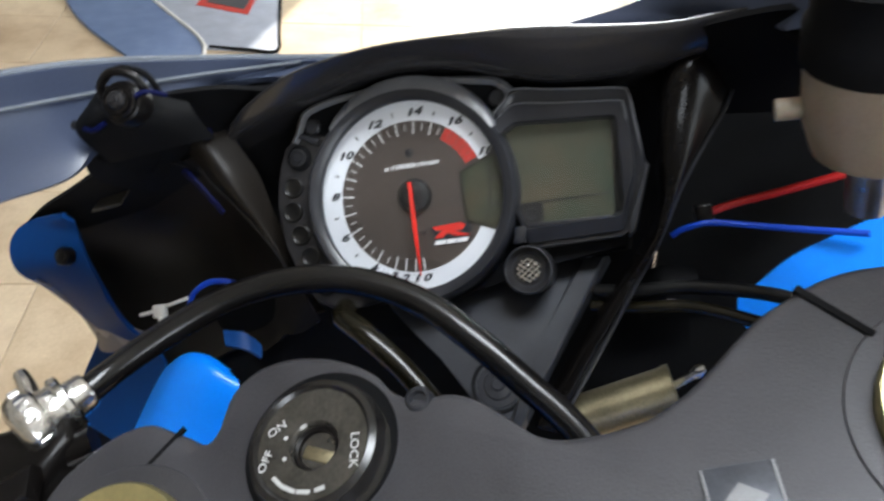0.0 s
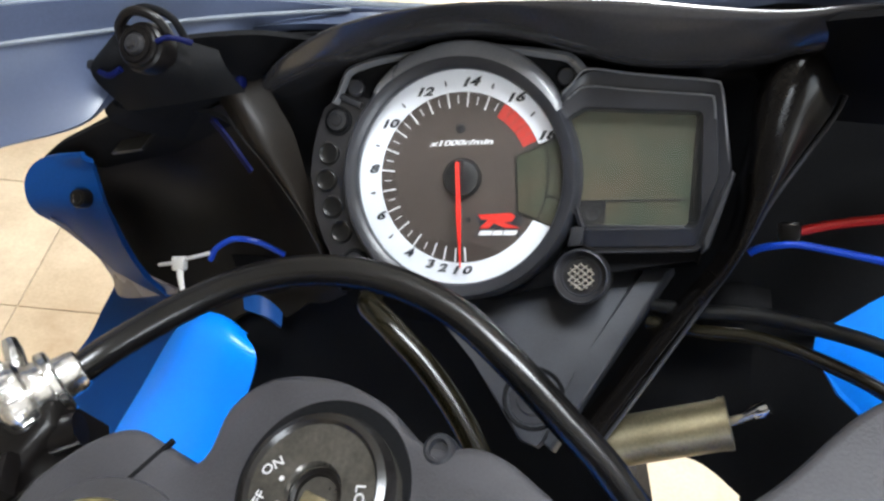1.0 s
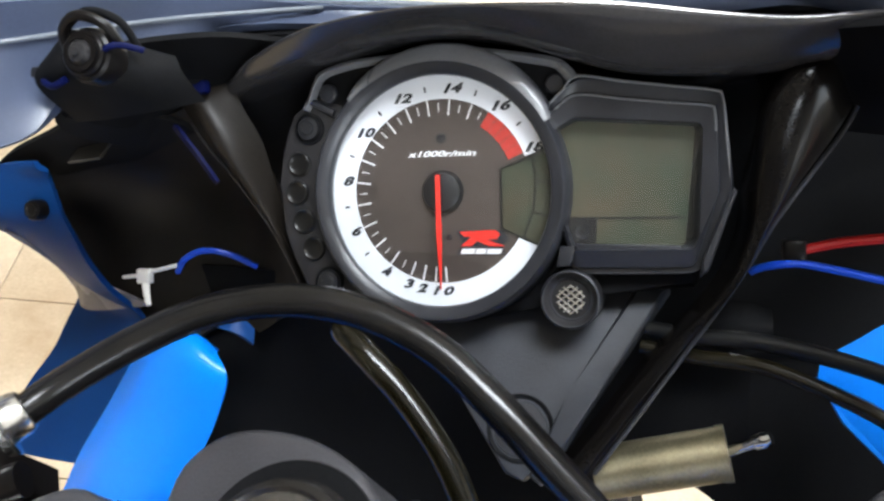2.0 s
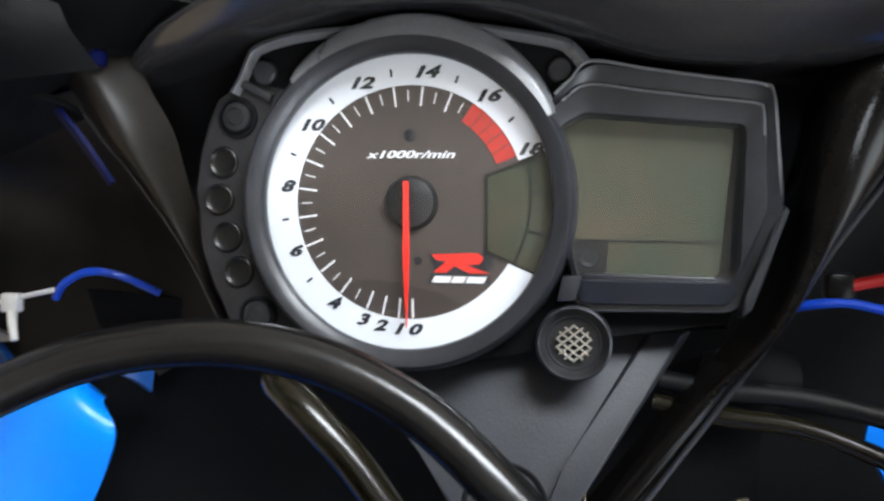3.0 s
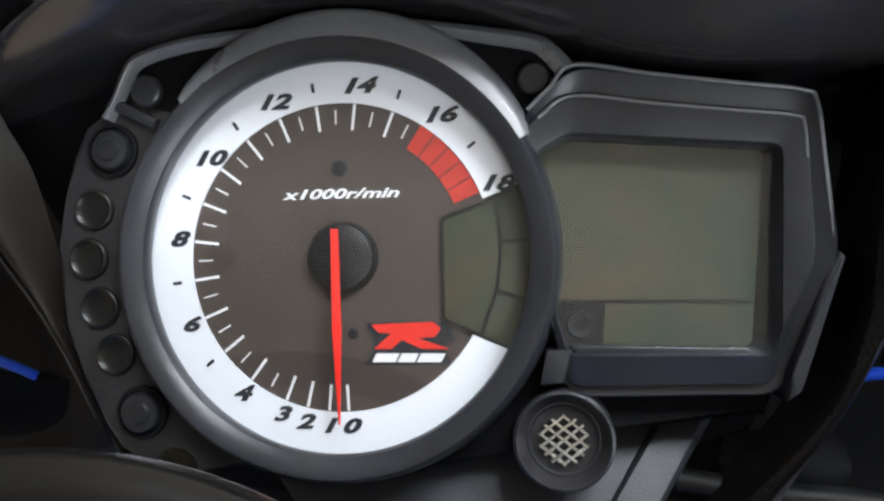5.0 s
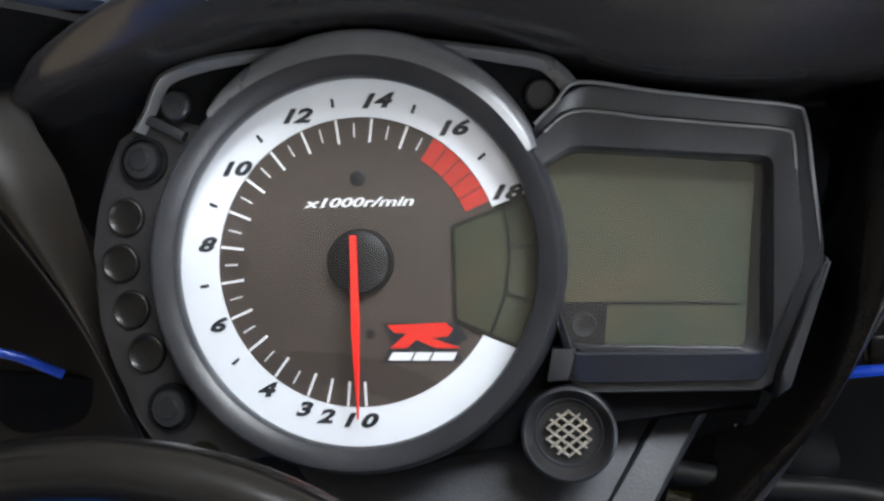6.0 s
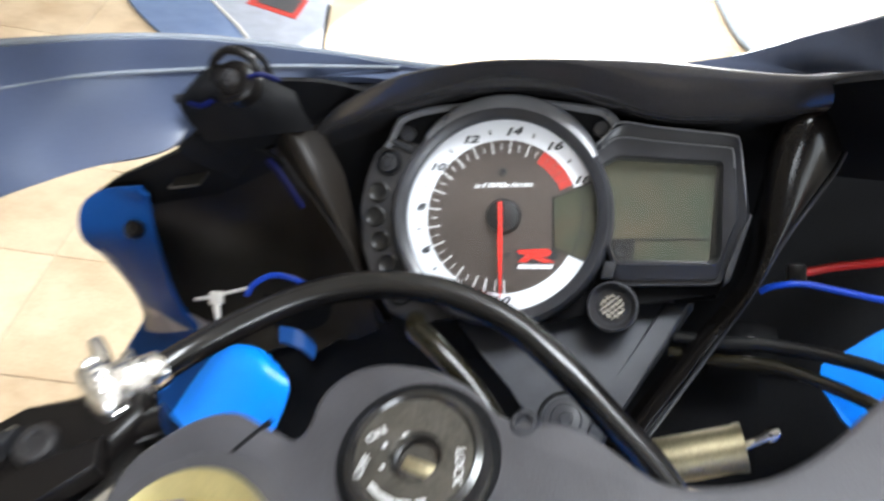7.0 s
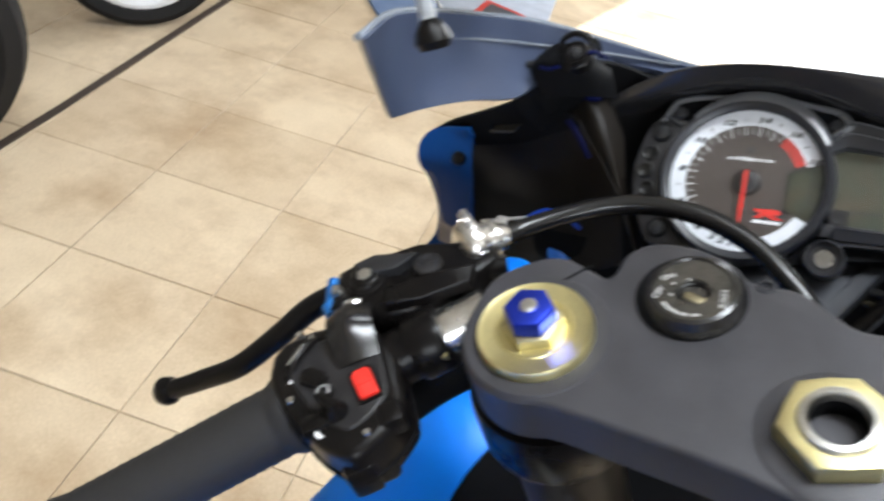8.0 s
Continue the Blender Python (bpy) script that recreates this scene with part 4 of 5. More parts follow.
# The floor's reflection in the flap, built as a pale grey sheet.
part("flap_fold", sheet([[(-190, 6, -13), (-185, 23, -20), (-183, 39, -30), (-177, 45, -38), (-157, 49, -47)], [(-190, 9, -15), (-191, 31, -27), (-200, 55, -42), (-194, 55, -52), (-158, 49, -49)]], 24, 6, 1.5), FOLD, flap, label="glossy fold with the floor's pale grey reflection painted on")
part("flap_screw", lathe([(0, 0.6), (2.0, 0.7), (2.6, 1.2), (3.6, 1.0), (4.2, 0), (4.2, -4)], 20), BLACK, flap, on_face(-167.8, -4.2, 1.5))
cheek = part("fairing_cheek", sheet([[(-146, 45, -63), (-134, 43, -59), (-123, 42, -60), (-116, 45, -66)], [(-149, 42, -61), (-135, 36, -56), (-121, 34, -58), (-112, 37, -66)], [(-160, 43, -73), (-140, 31, -68), (-119, 27, -68), (-104, 31, -75)], [(-177, 46, -95), (-156, 34, -96), (-134, 31, -98), (-114, 35, -98)], [(-198, 51, -120), (-178, 40, -124), (-156, 37, -127), (-134, 40, -129)], [(-216, 56, -146), (-196, 46, -150), (-174, 42, -154), (-150, 44, -158)]], 30, 30, 2.5), BLUE, bike, label="bright blue gloss fairing cheek")
part("cheek_tab", sheet([[(-112, 36, -47), (-103, 37, -49), (-96, 40, -56)], [(-110, 33, -54), (-101, 34, -57), (-95, 37, -62)]], 12, 6, 2.0), BLUE_SHADED, cheek)
part("fairing_cheek", sheet([[(119, 22, -55), (129, 22, -49), (143, 20, -40), (173, 16, -29)], [(118.5, 22, -61), (129, 20, -61), (145, 18, -57), (175, 14, -47)], [(120, 22, -65), (129, 20, -74), (141, 18, -83), (177, 14, -79)], [(125, 20, -75), (137, 18, -87), (153, 16, -103), (181, 12, -113)]], 22, 18, 2.5), BLUE, bike, label="bright blue gloss fairing cheek")

# hoses and wires
part("clutch_cable", tube([(-92, -87, -58.5), (-84.5, -79, -51.5), (-67, -70, -40.5), (-48, -64, -32.5), (-26.5, -60, -29.6), (-5, -58, -32.4), (15.5, -58, -41.4), (32, -60, -54.6), (47, -60, -70), (60, -60, -84), (74, -62, -104)], 4.8, 80, 18), RUBBER, bike, label="black sheathed clutch cable in a long arc")
part("brake_hose", tube([(-34, 0, -42), (-30, -14, -45), (-25, -18, -48), (-17, -20, -54.5), (-5, -20, -67.5), (8, -21, -86), (18, -24, -108)], 4.6, 40, 14), HOSE, bike, label="dark hose under the dial")
part("throttle_cable", tube([(66, 14, -46), (82, 10, -47.5), (101, 6, -48), (123, 0, -52), (138, -4, -57), (160, -10, -68)], 2.7, 40, 12), CABLE, bike, label="black throttle cable")
part("throttle_cable", tube([(64, 14, -52), (82, 10, -54), (101, 6, -55.5), (123, 0, -63), (138, -4, -71), (158, -10, -86)], 2.5, 40, 12), HOSE, bike, label="black throttle cable")
part("red_wire", tube([(112, 20, -20.6), (124, 20, -18), (139, 18, -16.2), (170, 10, -12)], 1.6, 30, 10), WIRE_RED, bike, label="red wire")
part("connector", block((107, 114), (17, 23), (-24, -17), 1.2), BLACK, bike)
part("blue_wire", tube([(98, 22, -27.6), (101, 20, -26), (107, 18, -24.8), (113, 18, -24.6), (124, 18, -26.8), (138, 17, -30), (165, 8, -36)], 1.3, 36, 10), WIRE_BLUE, bike, label="bright blue wire")
part("blue_wire", tube([(-132, 40, -32), (-127, 38, -26.5), (-118, 38, -22.6), (-108, 41, -24), (-98, 48, -30)], 1.4, 30, 10), WIRE_BLUE, bike, label="bright blue wire")
tie = part("cable_tie", block((-150.5, -144), (36, 40), (-37, -30.5), 0.8), NYLON, bike, label="white nylon cable tie")
part("tie_tail", tube([(-147, 38, -36), (-145.5, 36, -40), (-143, 34, -46)], (1.8, 1.2), 10, 8), NYLON, tie)
part("tie_strap", tube([(-160, 40, -34.6), (-150, 38, -33.6)], 0.9, 2, 8), NYLON, tie)
part("tie_strap", tube([(-145, 38, -32), (-131, 38, -29)], 0.9, 2, 8), NYLON, tie)

# fluid cup at the right bar
cup = part("brake_fluid_cup", lathe([(0, -34), (10, -33), (17, -28), (20, -18), (20.5, 0), (0, 0)], 40), CUP, bike, Matrix.Translation((0.1555, -0.0775, 0.010)) @ pose(0, 0, 0, 40, 4, 0), "yellowed translucent brake fluid cup with a dark cap")
CUP_AT = SEAT_OF[cup.name]
part("cup_cap", lathe([(0, 24), (16, 23.5), (19.5, 22), (20, 12), (21.4, 10), (21.6, 0), (20, -1)], 40), MATTE, cup, CUP_AT, "matt dark brown-black cap")
part("cup_spout", tube([(-20, 0, -14), (-27, 0, -14)], 3.2, 2, 14), CUP, cup, CUP_AT)
part("cup_neck", lathe([(0, -34), (6.5, -34), (6.0, -50), (0, -50)], 20), ALLOY, cup, CUP_AT)

# ---- steering yoke ----
yoke_line = [(-141, -6), (-142, 18), (-134, 31), (-126, 38), (-118, 41), (-110, 39.6), (-103, 38), (-97.5, 36.8), (-95.2, 41), (-95, 51), (-89.6, 59), (-81, 63), (-70, 64), (-61, 62.5), (-53, 59.5), (-47, 55), (-39, 53.6), (-31, 55.5), (-23, 54), (-15, 50), (-5, 45.5), (6, 47), (16.5, 51), (25, 57.6), (31.5, 65), (37.6, 73.5), (43, 80), (50.5, 86), (57, 90.5), (67, 94), (84, 95), (102, 91), (117, 80), (124, 62), (121, 44), (108, 28), (90, 22), (66, 10), (40, -10), (24, -24), (2, -27), (-24, -25), (-62, -26), (-90, -27), (-108, -30), (-124, -24), (-136, -14)]
yoke_line = [tuple(v)[:2] for v in spline([(x, y, 0) for x, y in yoke_line] + [(-141, -6, 0)], 141)][:-1]
yoke = part("steering_yoke", rimmed(yoke_line[::-1], -30, -5, 2.4), CLAMP, bike, YOKE, "dark grey cast top yoke")
part("yoke_lug", lathe([(0, -4.4), (29, -4.4), (31, -7), (31, -31), (0, -31)], 48), CLAMP, yoke, on_yoke(-110, 0))
part("yoke_lug", lathe([(0, -4.4), (29, -4.4), (31, -7), (31, -31), (0, -31)], 48), CLAMP, yoke, on_yoke(88.5, 57))
part("pinch_slot", block((-10, 10), (-0.9, 0.9), (-6.0, -4.2)), MATTE, yoke, on_yoke(58.8, 80.8, 0, -37.6), smooth=0)
part("pinch_slot", block((-0.6, 0.6), (-10, 7.5), (-6.0, -4.85)), MATTE, yoke, on_yoke(-109.5, 34, 0, -31.6), smooth=0)
# Shade in the pocket round the lock, drawn as a flat black ring.
part("lock_pocket_shade", lathe([(17.0, -4.6), (20.9, -4.6), (21.2, -5.4), (17.0, -5.4)], 60, True), MATTE, yoke, on_yoke(-62.6, 38.2), "black ring painting the shaded pocket round the lock")
LOCK_AT = (-61.0, 36.4)
switch = part("ignition_switch", lathe([(0, 0.4), (5.6, 0.4), (6.6, 1.6), (14.2, 2.6), (15.6, 2.4), (17.0, 1.0), (17.8, -1.4), (18.2, -5.6), (18.2, -10)], 64), LOCK_FACE, yoke, on_yoke(*LOCK_AT), "dark worn metal ignition lock")
part("lock_ring", lathe([(14.5, 2.5), (15.4, 3.6), (17.0, 2.8), (18.3, -0.4), (17.3, -0.6)], 60), GLOSSY, yoke, on_yoke(*LOCK_AT))
part("lock_barrel", lathe([(0, -1.0), (4.4, -1.0), (4.9, 1.4), (5.8, 1.7), (6.4, 1.2)], 36), BLACK, yoke, on_yoke(LOCK_AT[0] + 1.2, LOCK_AT[1] - 1.0), "dark key barrel")
part("key_shutter", block((-4.2, 4.2), (-1.7, 1.7), (-1.4, 0.9), 0.5), BRASS, yoke, on_yoke(LOCK_AT[0] + 1.6, LOCK_AT[1] - 2.2, 0, -8), "worn brass key shutter")
for word, ang, r, turn in (("ON", 166, 11.0, 45), ("OFF", 208, 12.6, 82), ("LOCK", -4, 11.8, -78)):
    writing("lock_legend", word, 3.1, LEGEND, yoke, on_yoke(LOCK_AT[0] + r * math.cos(radians(ang)), LOCK_AT[1] + r * math.sin(radians(ang)), 2.75, turn), 0, 0.012, 1.1)
for ang, w in ((238, 3.4), (256, 4.2), (276, 3.6), (296, 2.6)):
    part("lock_print", block((-w / 2, w / 2), (-0.55, 0.55), (2.1, 2.6), 0.1, 1), LEGEND, yoke, on_yoke(LOCK_AT[0] + 12.2 * math.cos(radians(ang)), LOCK_AT[1] + 12.2 * math.sin(radians(ang)), 0, ang + 90), smooth=0)
for ang in (174, 214):
    part("lock_dot", lathe([(0, 0.3), (0.5, 0.2), (0.6, 0)], 12), LEGEND, yoke, on_yoke(LOCK_AT[0] + 8.0 * math.cos(radians(ang)), LOCK_AT[1] + 8.0 * math.sin(radians(ang)), 1.9))
part("yoke_bolt", lathe([(0, 1.2), (1.8, 1.2), (2.2, 2.6), (3.0, 2.6), (3.7, 1.8), (3.9, 0), (3.9, -4)], 24), DASH, yoke, on_yoke(-39, 53, -7))


def fork(x, y):
    """A fork leg: gold cap with a hexagon and a blue adjuster, in its tube."""
    part("fork_cap", lathe([(9, -0.6), (20.5, -0.6), (22.4, 0.0), (23.2, -1.2), (23.4, -6), (9, -6)], 60, True), GOLD, yoke, on_yoke(x, y), "gold anodised fork cap")
    part("cap_groove", lathe([(13.6, -0.5), (14.2, 0.1), (15.0, 0.1), (15.4, -0.5)], 60, True), GOLD, yoke, on_yoke(x, y))
    part("cap_hexagon", prism(hexagon(12.4, 30), -6, 4.6, 1.6), GOLD_WORN, yoke, on_yoke(x, y))
    part("preload_adjuster", prism(hexagon(10.2, 20), 5, 12.5, 1.6), ANODISED, yoke, on_yoke(x, y), "blue anodised hexagonal adjuster")
    part("damping_screw", lathe([(0, 1.5), (2.6, 1.5), (3.4, 0.6), (3.5, -1)], 20), ALLOY, yoke, on_yoke(x, y, 12.5))
    part("fork_tube", lathe([(0, -6), (25.5, -6), (25.5, -330), (28, -332), (28, -560), (0, -560)], 40), PANEL, bike, on_yoke(x, y), "glossy black fork tube")


fork(-110.3, 0)
fork(88.5, 57)
part("stem_washer", lathe([(10, -4.9), (25, -4.9), (25, -4.8), (23, -4.0), (10, -3.8)], 48, True), CLAMP, yoke, on_yoke(0, 0))
nut_top = frame_prism([p for h in range(6) for p in (hexagon(19.0, 26)[h], tuple((Vector(hexagon(19.0, 26)[h]) + Vector(hexagon(19.0, 26)[(h + 1) % 6])) / 2))], [(12.0 * math.cos(radians(30 * i + 26)), 12.0 * math.sin(radians(30 * i + 26))) for i in range(12)], -4, 4.5, 1.8)
part("stem_nut", nut_top, GOLD, yoke, on_yoke(0, 0), "gold anodised steering stem nut")
part("stem_collar", lathe([(8.8, 2.6), (9.0, 5.4), (9.8, 6.6), (11.8, 6.4), (12.8, 4.2), (12.8, -4)], 48), ALLOY, yoke, on_yoke(0, 0), "bright stem bore")
part("stem_bore", lathe([(0, -40), (8.8, -40), (8.8, 2.7), (9.6, 2.6)], 40), MATTE, yoke, on_yoke(0, 0))
plate = part("yoke_label", prism(rounded(-7.8, 7.8, -8.4, 8.4, 1.4), -5.0, -4.4, 0.2), LABEL, yoke, on_yoke(39.5, 34.0, 0, 15), "small silver label plate")
for x0, x1 in ((-7.9, -7.2), (7.2, 7.9)):
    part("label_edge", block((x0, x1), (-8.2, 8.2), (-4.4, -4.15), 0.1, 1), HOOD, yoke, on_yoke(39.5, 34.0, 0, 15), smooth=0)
part("label_bar", block((-1.5, 6.0), (-6.6, -4.8), (-4.4, -4.28)), LABEL_GREEN, yoke, on_yoke(39.5, 34.0, 0, 15), smooth=0)
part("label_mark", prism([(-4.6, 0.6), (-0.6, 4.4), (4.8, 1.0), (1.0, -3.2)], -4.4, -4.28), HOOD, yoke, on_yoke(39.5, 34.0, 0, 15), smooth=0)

# ---- left handlebar, in the yoke's frame ----
BAR0, BAR_DIR = Vector((-148, 12, -24)), Vector((-0.637, -0.754, -0.16)).normalized()


def bar_point(s, side=0.0, lift=0.0):
    """A point s along the bar, side ahead of it and lift above it."""
    ahead = Vector((0, 0, 1)).cross(BAR_DIR).normalized()
    ahead = ahead if ahead.y > 0 else -ahead
    return BAR0 + BAR_DIR * s + ahead * side + Vector((0, 0, 1)) * lift


def yoke_tube(points, r, n=24, seg=14):
    return tube([tuple(p) for p in points], r, n, seg)


bar = part("handlebar", yoke_tube([bar_point(-4), bar_point(110)], 11.0, 2, 24), BRIGHT_ALLOY, bike, YOKE, "bare alloy clip-on handlebar")
part("bar_clamp", lathe([(26, -34), (33, -34), (34, -38), (34, -62), (33, -66), (26, -66)], 48, True), BLACK, bar, on_yoke(-110.3, 0))
part("bar_lug", yoke_tube([(-126, 8, -38), (-142, 14, -37), (-160, 15, -35), (-176, 6, -32)], 12.5, 14, 22), BRIGHT_ALLOY, bar, YOKE, "bright cast alloy lug")
part("lug_clip", yoke_tube([(-150, -12, -24), (-160, -16, -25), (-170, -14, -27)], 2.4, 10, 10), GOLD, bar, YOKE)
GRIP_AT = YOKE @ Matrix.Translation(bar_point(92) * MM) @ BAR_DIR.to_track_quat("Z", "Y").to_matrix().to_4x4()
grip = part("handlebar_grip", lathe([(11, 0), (16.5, 0), (18.5, 2), (18.5, 6), (16.6, 9)] + [(16.2 + 0.5 * (i % 2), 12 + 3 * i) for i in range(36)] + [(17.4, 122), (18, 126), (11, 128)], 32), GRIP, bar, GRIP_AT, "worn black ribbed rubber grip")
part("grip_flange", lathe([(11, -14), (19, -14), (20, -12), (20, -2), (18, 0), (11, 0)], 32, True), BLACK, bar, GRIP_AT)
SW = YOKE @ Matrix.Translation(Vector((-169, -33, -36)) * MM) @ Matrix.Rotation(math.atan2(-0.779, -0.627), 4, "Z")
shell = [(46, -32), (49, -17), (39, 15), (29, 30), (22, 35), (13, 33), (4, 28), (-4, 20), (-6, 8), (-7, -12), (0, -28), (20, -38), (38, -38)]
shell = [tuple(v)[:2] for v in spline([(x, y, 0) for x, y in shell + shell[:1]], 45)][:-1]
pod = part("switch_housing", rimmed(shell if sum(a[0] * b[1] - b[0] * a[1] for a, b in zip(shell, shell[1:] + shell[:1])) > 0 else shell[::-1], -8, 18, 5.0), BLACK, bar, SW, "black plastic switch housing")
part("switch_plate", rimmed([(14 + (x - 14) * 0.72, (y - 2) * 0.7) for x, y in (shell if sum(a[0] * b[1] - b[0] * a[1] for a, b in zip(shell, shell[1:] + shell[:1])) > 0 else shell[::-1])], 12, 19.2, 1.6), PLATE, bar, SW)
part("turn_switch", lathe([(0, 6), (3.4, 5.4), (4.6, 2.5), (5.6, 0), (6, -3)], 24), BLACK, bar, SW @ pose(0.0235, 0.0125, 0.0185))
part("turn_lever", prism(rounded(-2.2, 2.2, -8, 3, 1.6), 2, 6, 1.0), BLACK, bar, SW @ pose(0.0235, 0.0125, 0.0205, 0, 0, 30))
part("switch_seam", tube([(x * 1.01, y * 1.01, -2) for x, y in shell + shell[:1]], 0.8, 60, 6), MATTE, bar, SW)
part("switch_bridge", sheet([[(-6, -46, 2), (-5, -38, 20), (-3, -22, 26), (-1, -8, 19)], [(5, -48, 4), (6, -38, 25), (8, -22, 30), (9, -7, 21)], [(17, -48, 2), (17, -38, 20), (18, -22, 26), (18, -8, 19)]], 20, 12, 3.0), GLOSSY, bar, SW, "dark hooked dip switch")
# White highlight on top of the dip switch, built as a chrome cap.
part("bridge_highlight", lathe([(0, 2.2), (3.0, 2.0), (5.0, 1.0), (5.6, -0.5)], 24), CHROME, bar, SW @ pose(0.003, -0.0395, 0.0225, 35, 0, 0), "chrome cap standing in for a white highlight")
part("horn_button", lathe([(0, 3.0), (3.4, 2.6), (4.4, 1.4), (4.8, -2)], 26), BLACK, bar, SW @ pose(0.0262, 0.001, 0.0185))
part("horn_ring", lathe([(2.2, 3.0), (2.7, 3.1), (3.0, 2.8), (2.5, 2.7)], 26, True), LEGEND, bar, SW @ pose(0.0262, 0.001, 0.0185))
part("dip_mark", prism([(-2.6, -1.8), (2.6, -1.8), (1.2, 2.2), (-1.2, 2.2)], 0, 0.5), TICK, bar, SW @ pose(0.0113, -0.0128, 0.0215, 0, 0, 180), smooth=0)
part("choke_lever", tube([(40, -16, 16), (36, -21, 20), (29, -27, 20), (24, -31, 16)], 2.6, 16, 12), BLACK, bar, SW)
# Diagonal glint on the choke lever, painted as a chrome bar.
part("lever_glint_edge", block((-6, 6), (-0.7, 0.7), (0, 0.7), 0.25), CHROME, bar, SW @ pose(0.0335, -0.0225, 0.0226, 0, 0, -139))
part("housing_step", block((24, 40), (8, 17), (10, 20), 2.0), BLACK, bar, SW)
part("housing_step", block((-2, 8), (17, 28), (8, 19.5), 2.2), BLACK, bar, SW)
part("housing_corner", block((16, 30), (20, 36), (-12, 8), 3, 2), BLACK, bar, SW)
part("button_frame", frame_prism(rounded(-5.4, 5.4, -8.8, 8.8, 1.6), rounded(-4.3, 4.3, -7.6, 7.6, 1.2), 14, 20.4), BLACK, bar, SW @ pose(0.0086, 0.0056, 0, 0, 0, 4))
red = part("red_button", prism(rounded(-4.0, 4.0, -7.3, 7.3, 1.3), 14, 21.8, 1.4), RED, bar, SW @ pose(0.0086, 0.0056, 0, 0, 0, 4), "red oblong button")
part("button_rib", block((-3.4, 3.4), (-0.7, 0.7), (21.6, 22.4), 0.3), RED, red, SW @ pose(0.0086, 0.0056, 0, 0, 0, 4))
for x, y in ((14, 27), (41, -4), (26, -33), (31, -38)):
    part("housing_screw", lathe([(0, 1.4), (1.4, 1.2), (1.9, 0.4), (1.9, -2)], 18), CHROME, bar, SW @ pose(x * MM, y * MM, 0.0175))
# Small glints on the black housing, painted as white marks.
for x, y, w in ((21, 20.5, 5), (31, 21, 5.4), (38, -12, 3)):
    part("housing_glint", prism([(0, 0), (w, 0), (w - 1.5, 1.8), (1.5, 1.8)], 17.6, 18.3), TICK, bar, SW @ pose(x * MM, y * MM, 0, 0, 0, -60), smooth=0)
part("rocker_switch", prism(rounded(-6, 6, -4, 4, 2.2), 15, 22, 1.5), BLACK, bar, SW @ pose(0.029, -0.008, 0, 0, 0, -50))
part("switch_lower", block((8, 22), (18, 33), (-14, 2), 4, 3), BLACK, bar, SW)
part("bar_sleeve", yoke_tube([bar_point(27), bar_point(94)], 13.0, 2, 26), BLACK, bar, YOKE, "black sleeve on the bar")
# clutch perch, lever and adjusters
perch = part("lever_perch", prism([(-152, 38), (-158, 46), (-168, 45), (-190, 27), (-214, 17), (-222, 3), (-212, -18), (-188, -12), (-172, -2), (-158, 20)][::-1], -40, -14, 5.0, 3), BLACK, bar, YOKE, "black cast lever perch")
part("perch_clamp", lathe([(11, -8), (14.5, -8), (15.5, -6), (15.5, 6), (14.5, 8), (11, 8)], 32, True), BLACK, perch, YOKE @ Matrix.Translation(bar_point(26) * MM) @ BAR_DIR.to_track_quat("Z", "Y").to_matrix().to_4x4())
part("pivot_boss", lathe([(0, 3.5), (5.5, 3.5), (6.8, 2.6), (7.4, 1.0), (9.4, 0.4), (10.2, -2), (10.2, -8)], 32), BLACK, perch, on_yoke(-203, 3, -13))
part("pivot_bolt", prism(hexagon(3.8, 10), -9.6, -8.4, 0.5), ALLOY, perch, on_yoke(-203, 3, 0))
part("perch_cap", lathe([(0, 1.6), (3.0, 1.6), (3.6, 2.6), (5.6, 2.4), (6.6, 1.2), (6.8, -4)], 30), PLATE, perch, on_yoke(-180, 21, -13))
part("perch_barrel", yoke_tube([(-150, 40, -22), (-163, 31, -20)], 5.0, 2, 14), BLACK, perch, YOKE)
part("perch_step", prism([(-158, 28), (-176, 14), (-190, 0), (-184, -8), (-170, 2), (-154, 18)], -16, -10, 1.6), BLACK, perch, YOKE)
part("perch_step", prism([(-186, 24), (-206, 15), (-212, 6), (-204, 2), (-190, 12)], -16, -8.5, 1.6), DASH_DARK, perch, YOKE)
for x, y in ((-164, 38), (-190, 22), (-173, 8), (-213, -8)):
    part("perch_bolt", lathe([(0, 2.6), (2.0, 2.4), (2.6, 0.6), (2.6, -3)], 18), ALLOY, perch, on_yoke(x, y, -13.4))
lever = part("clutch_lever", yoke_tube([(-206, 6, -24), (-219.4, 7, -30), (-238.4, -8, -36), (-252, -25, -45), (-271.6, -43.5, -58), (-298, -56, -70), (-318, -65.5, -78)], (6.8, 5.4), 40, 14), BLACK, bar, YOKE, "black clutch lever with a ball end")
part("lever_ball", lathe([(0, 8.0), (4.6, 7.0), (7.4, 3.5), (8.2, 0), (7.4, -3.5), (4.6, -7.0), (0, -8.0)], 24), BLACK, lever, on_yoke(-322, -67, -79.5))
part("blue_adjuster", yoke_tube([(-215, -13, -19), (-219, -6, -18), (-222, -1, -17.5)], 3.2, 6, 14), SKY_ANODISED, lever, YOKE, "sky-blue anodised adjuster knob")
part("adjuster_collar", yoke_tube([(-211, -17, -20), (-216, -13.5, -19)], 3.6, 2, 14), SKY_ANODISED, lever, YOKE)
ADJ = along((-104.5, -99.5, -67.6), (-93, -87.5, -58.6))
adjuster = part("cable_adjuster", lathe([(0, -3), (8.5, -3), (11.4, -1), (12.6, 1.5), (12.8, 4.5), (12.0, 6.5), (9.6, 7.6), (8.8, 9.4), (8.8, 12), (0, 12)], 40), BRIGHT_ALLOY, perch, ADJ, "bright knurled cable adjuster")
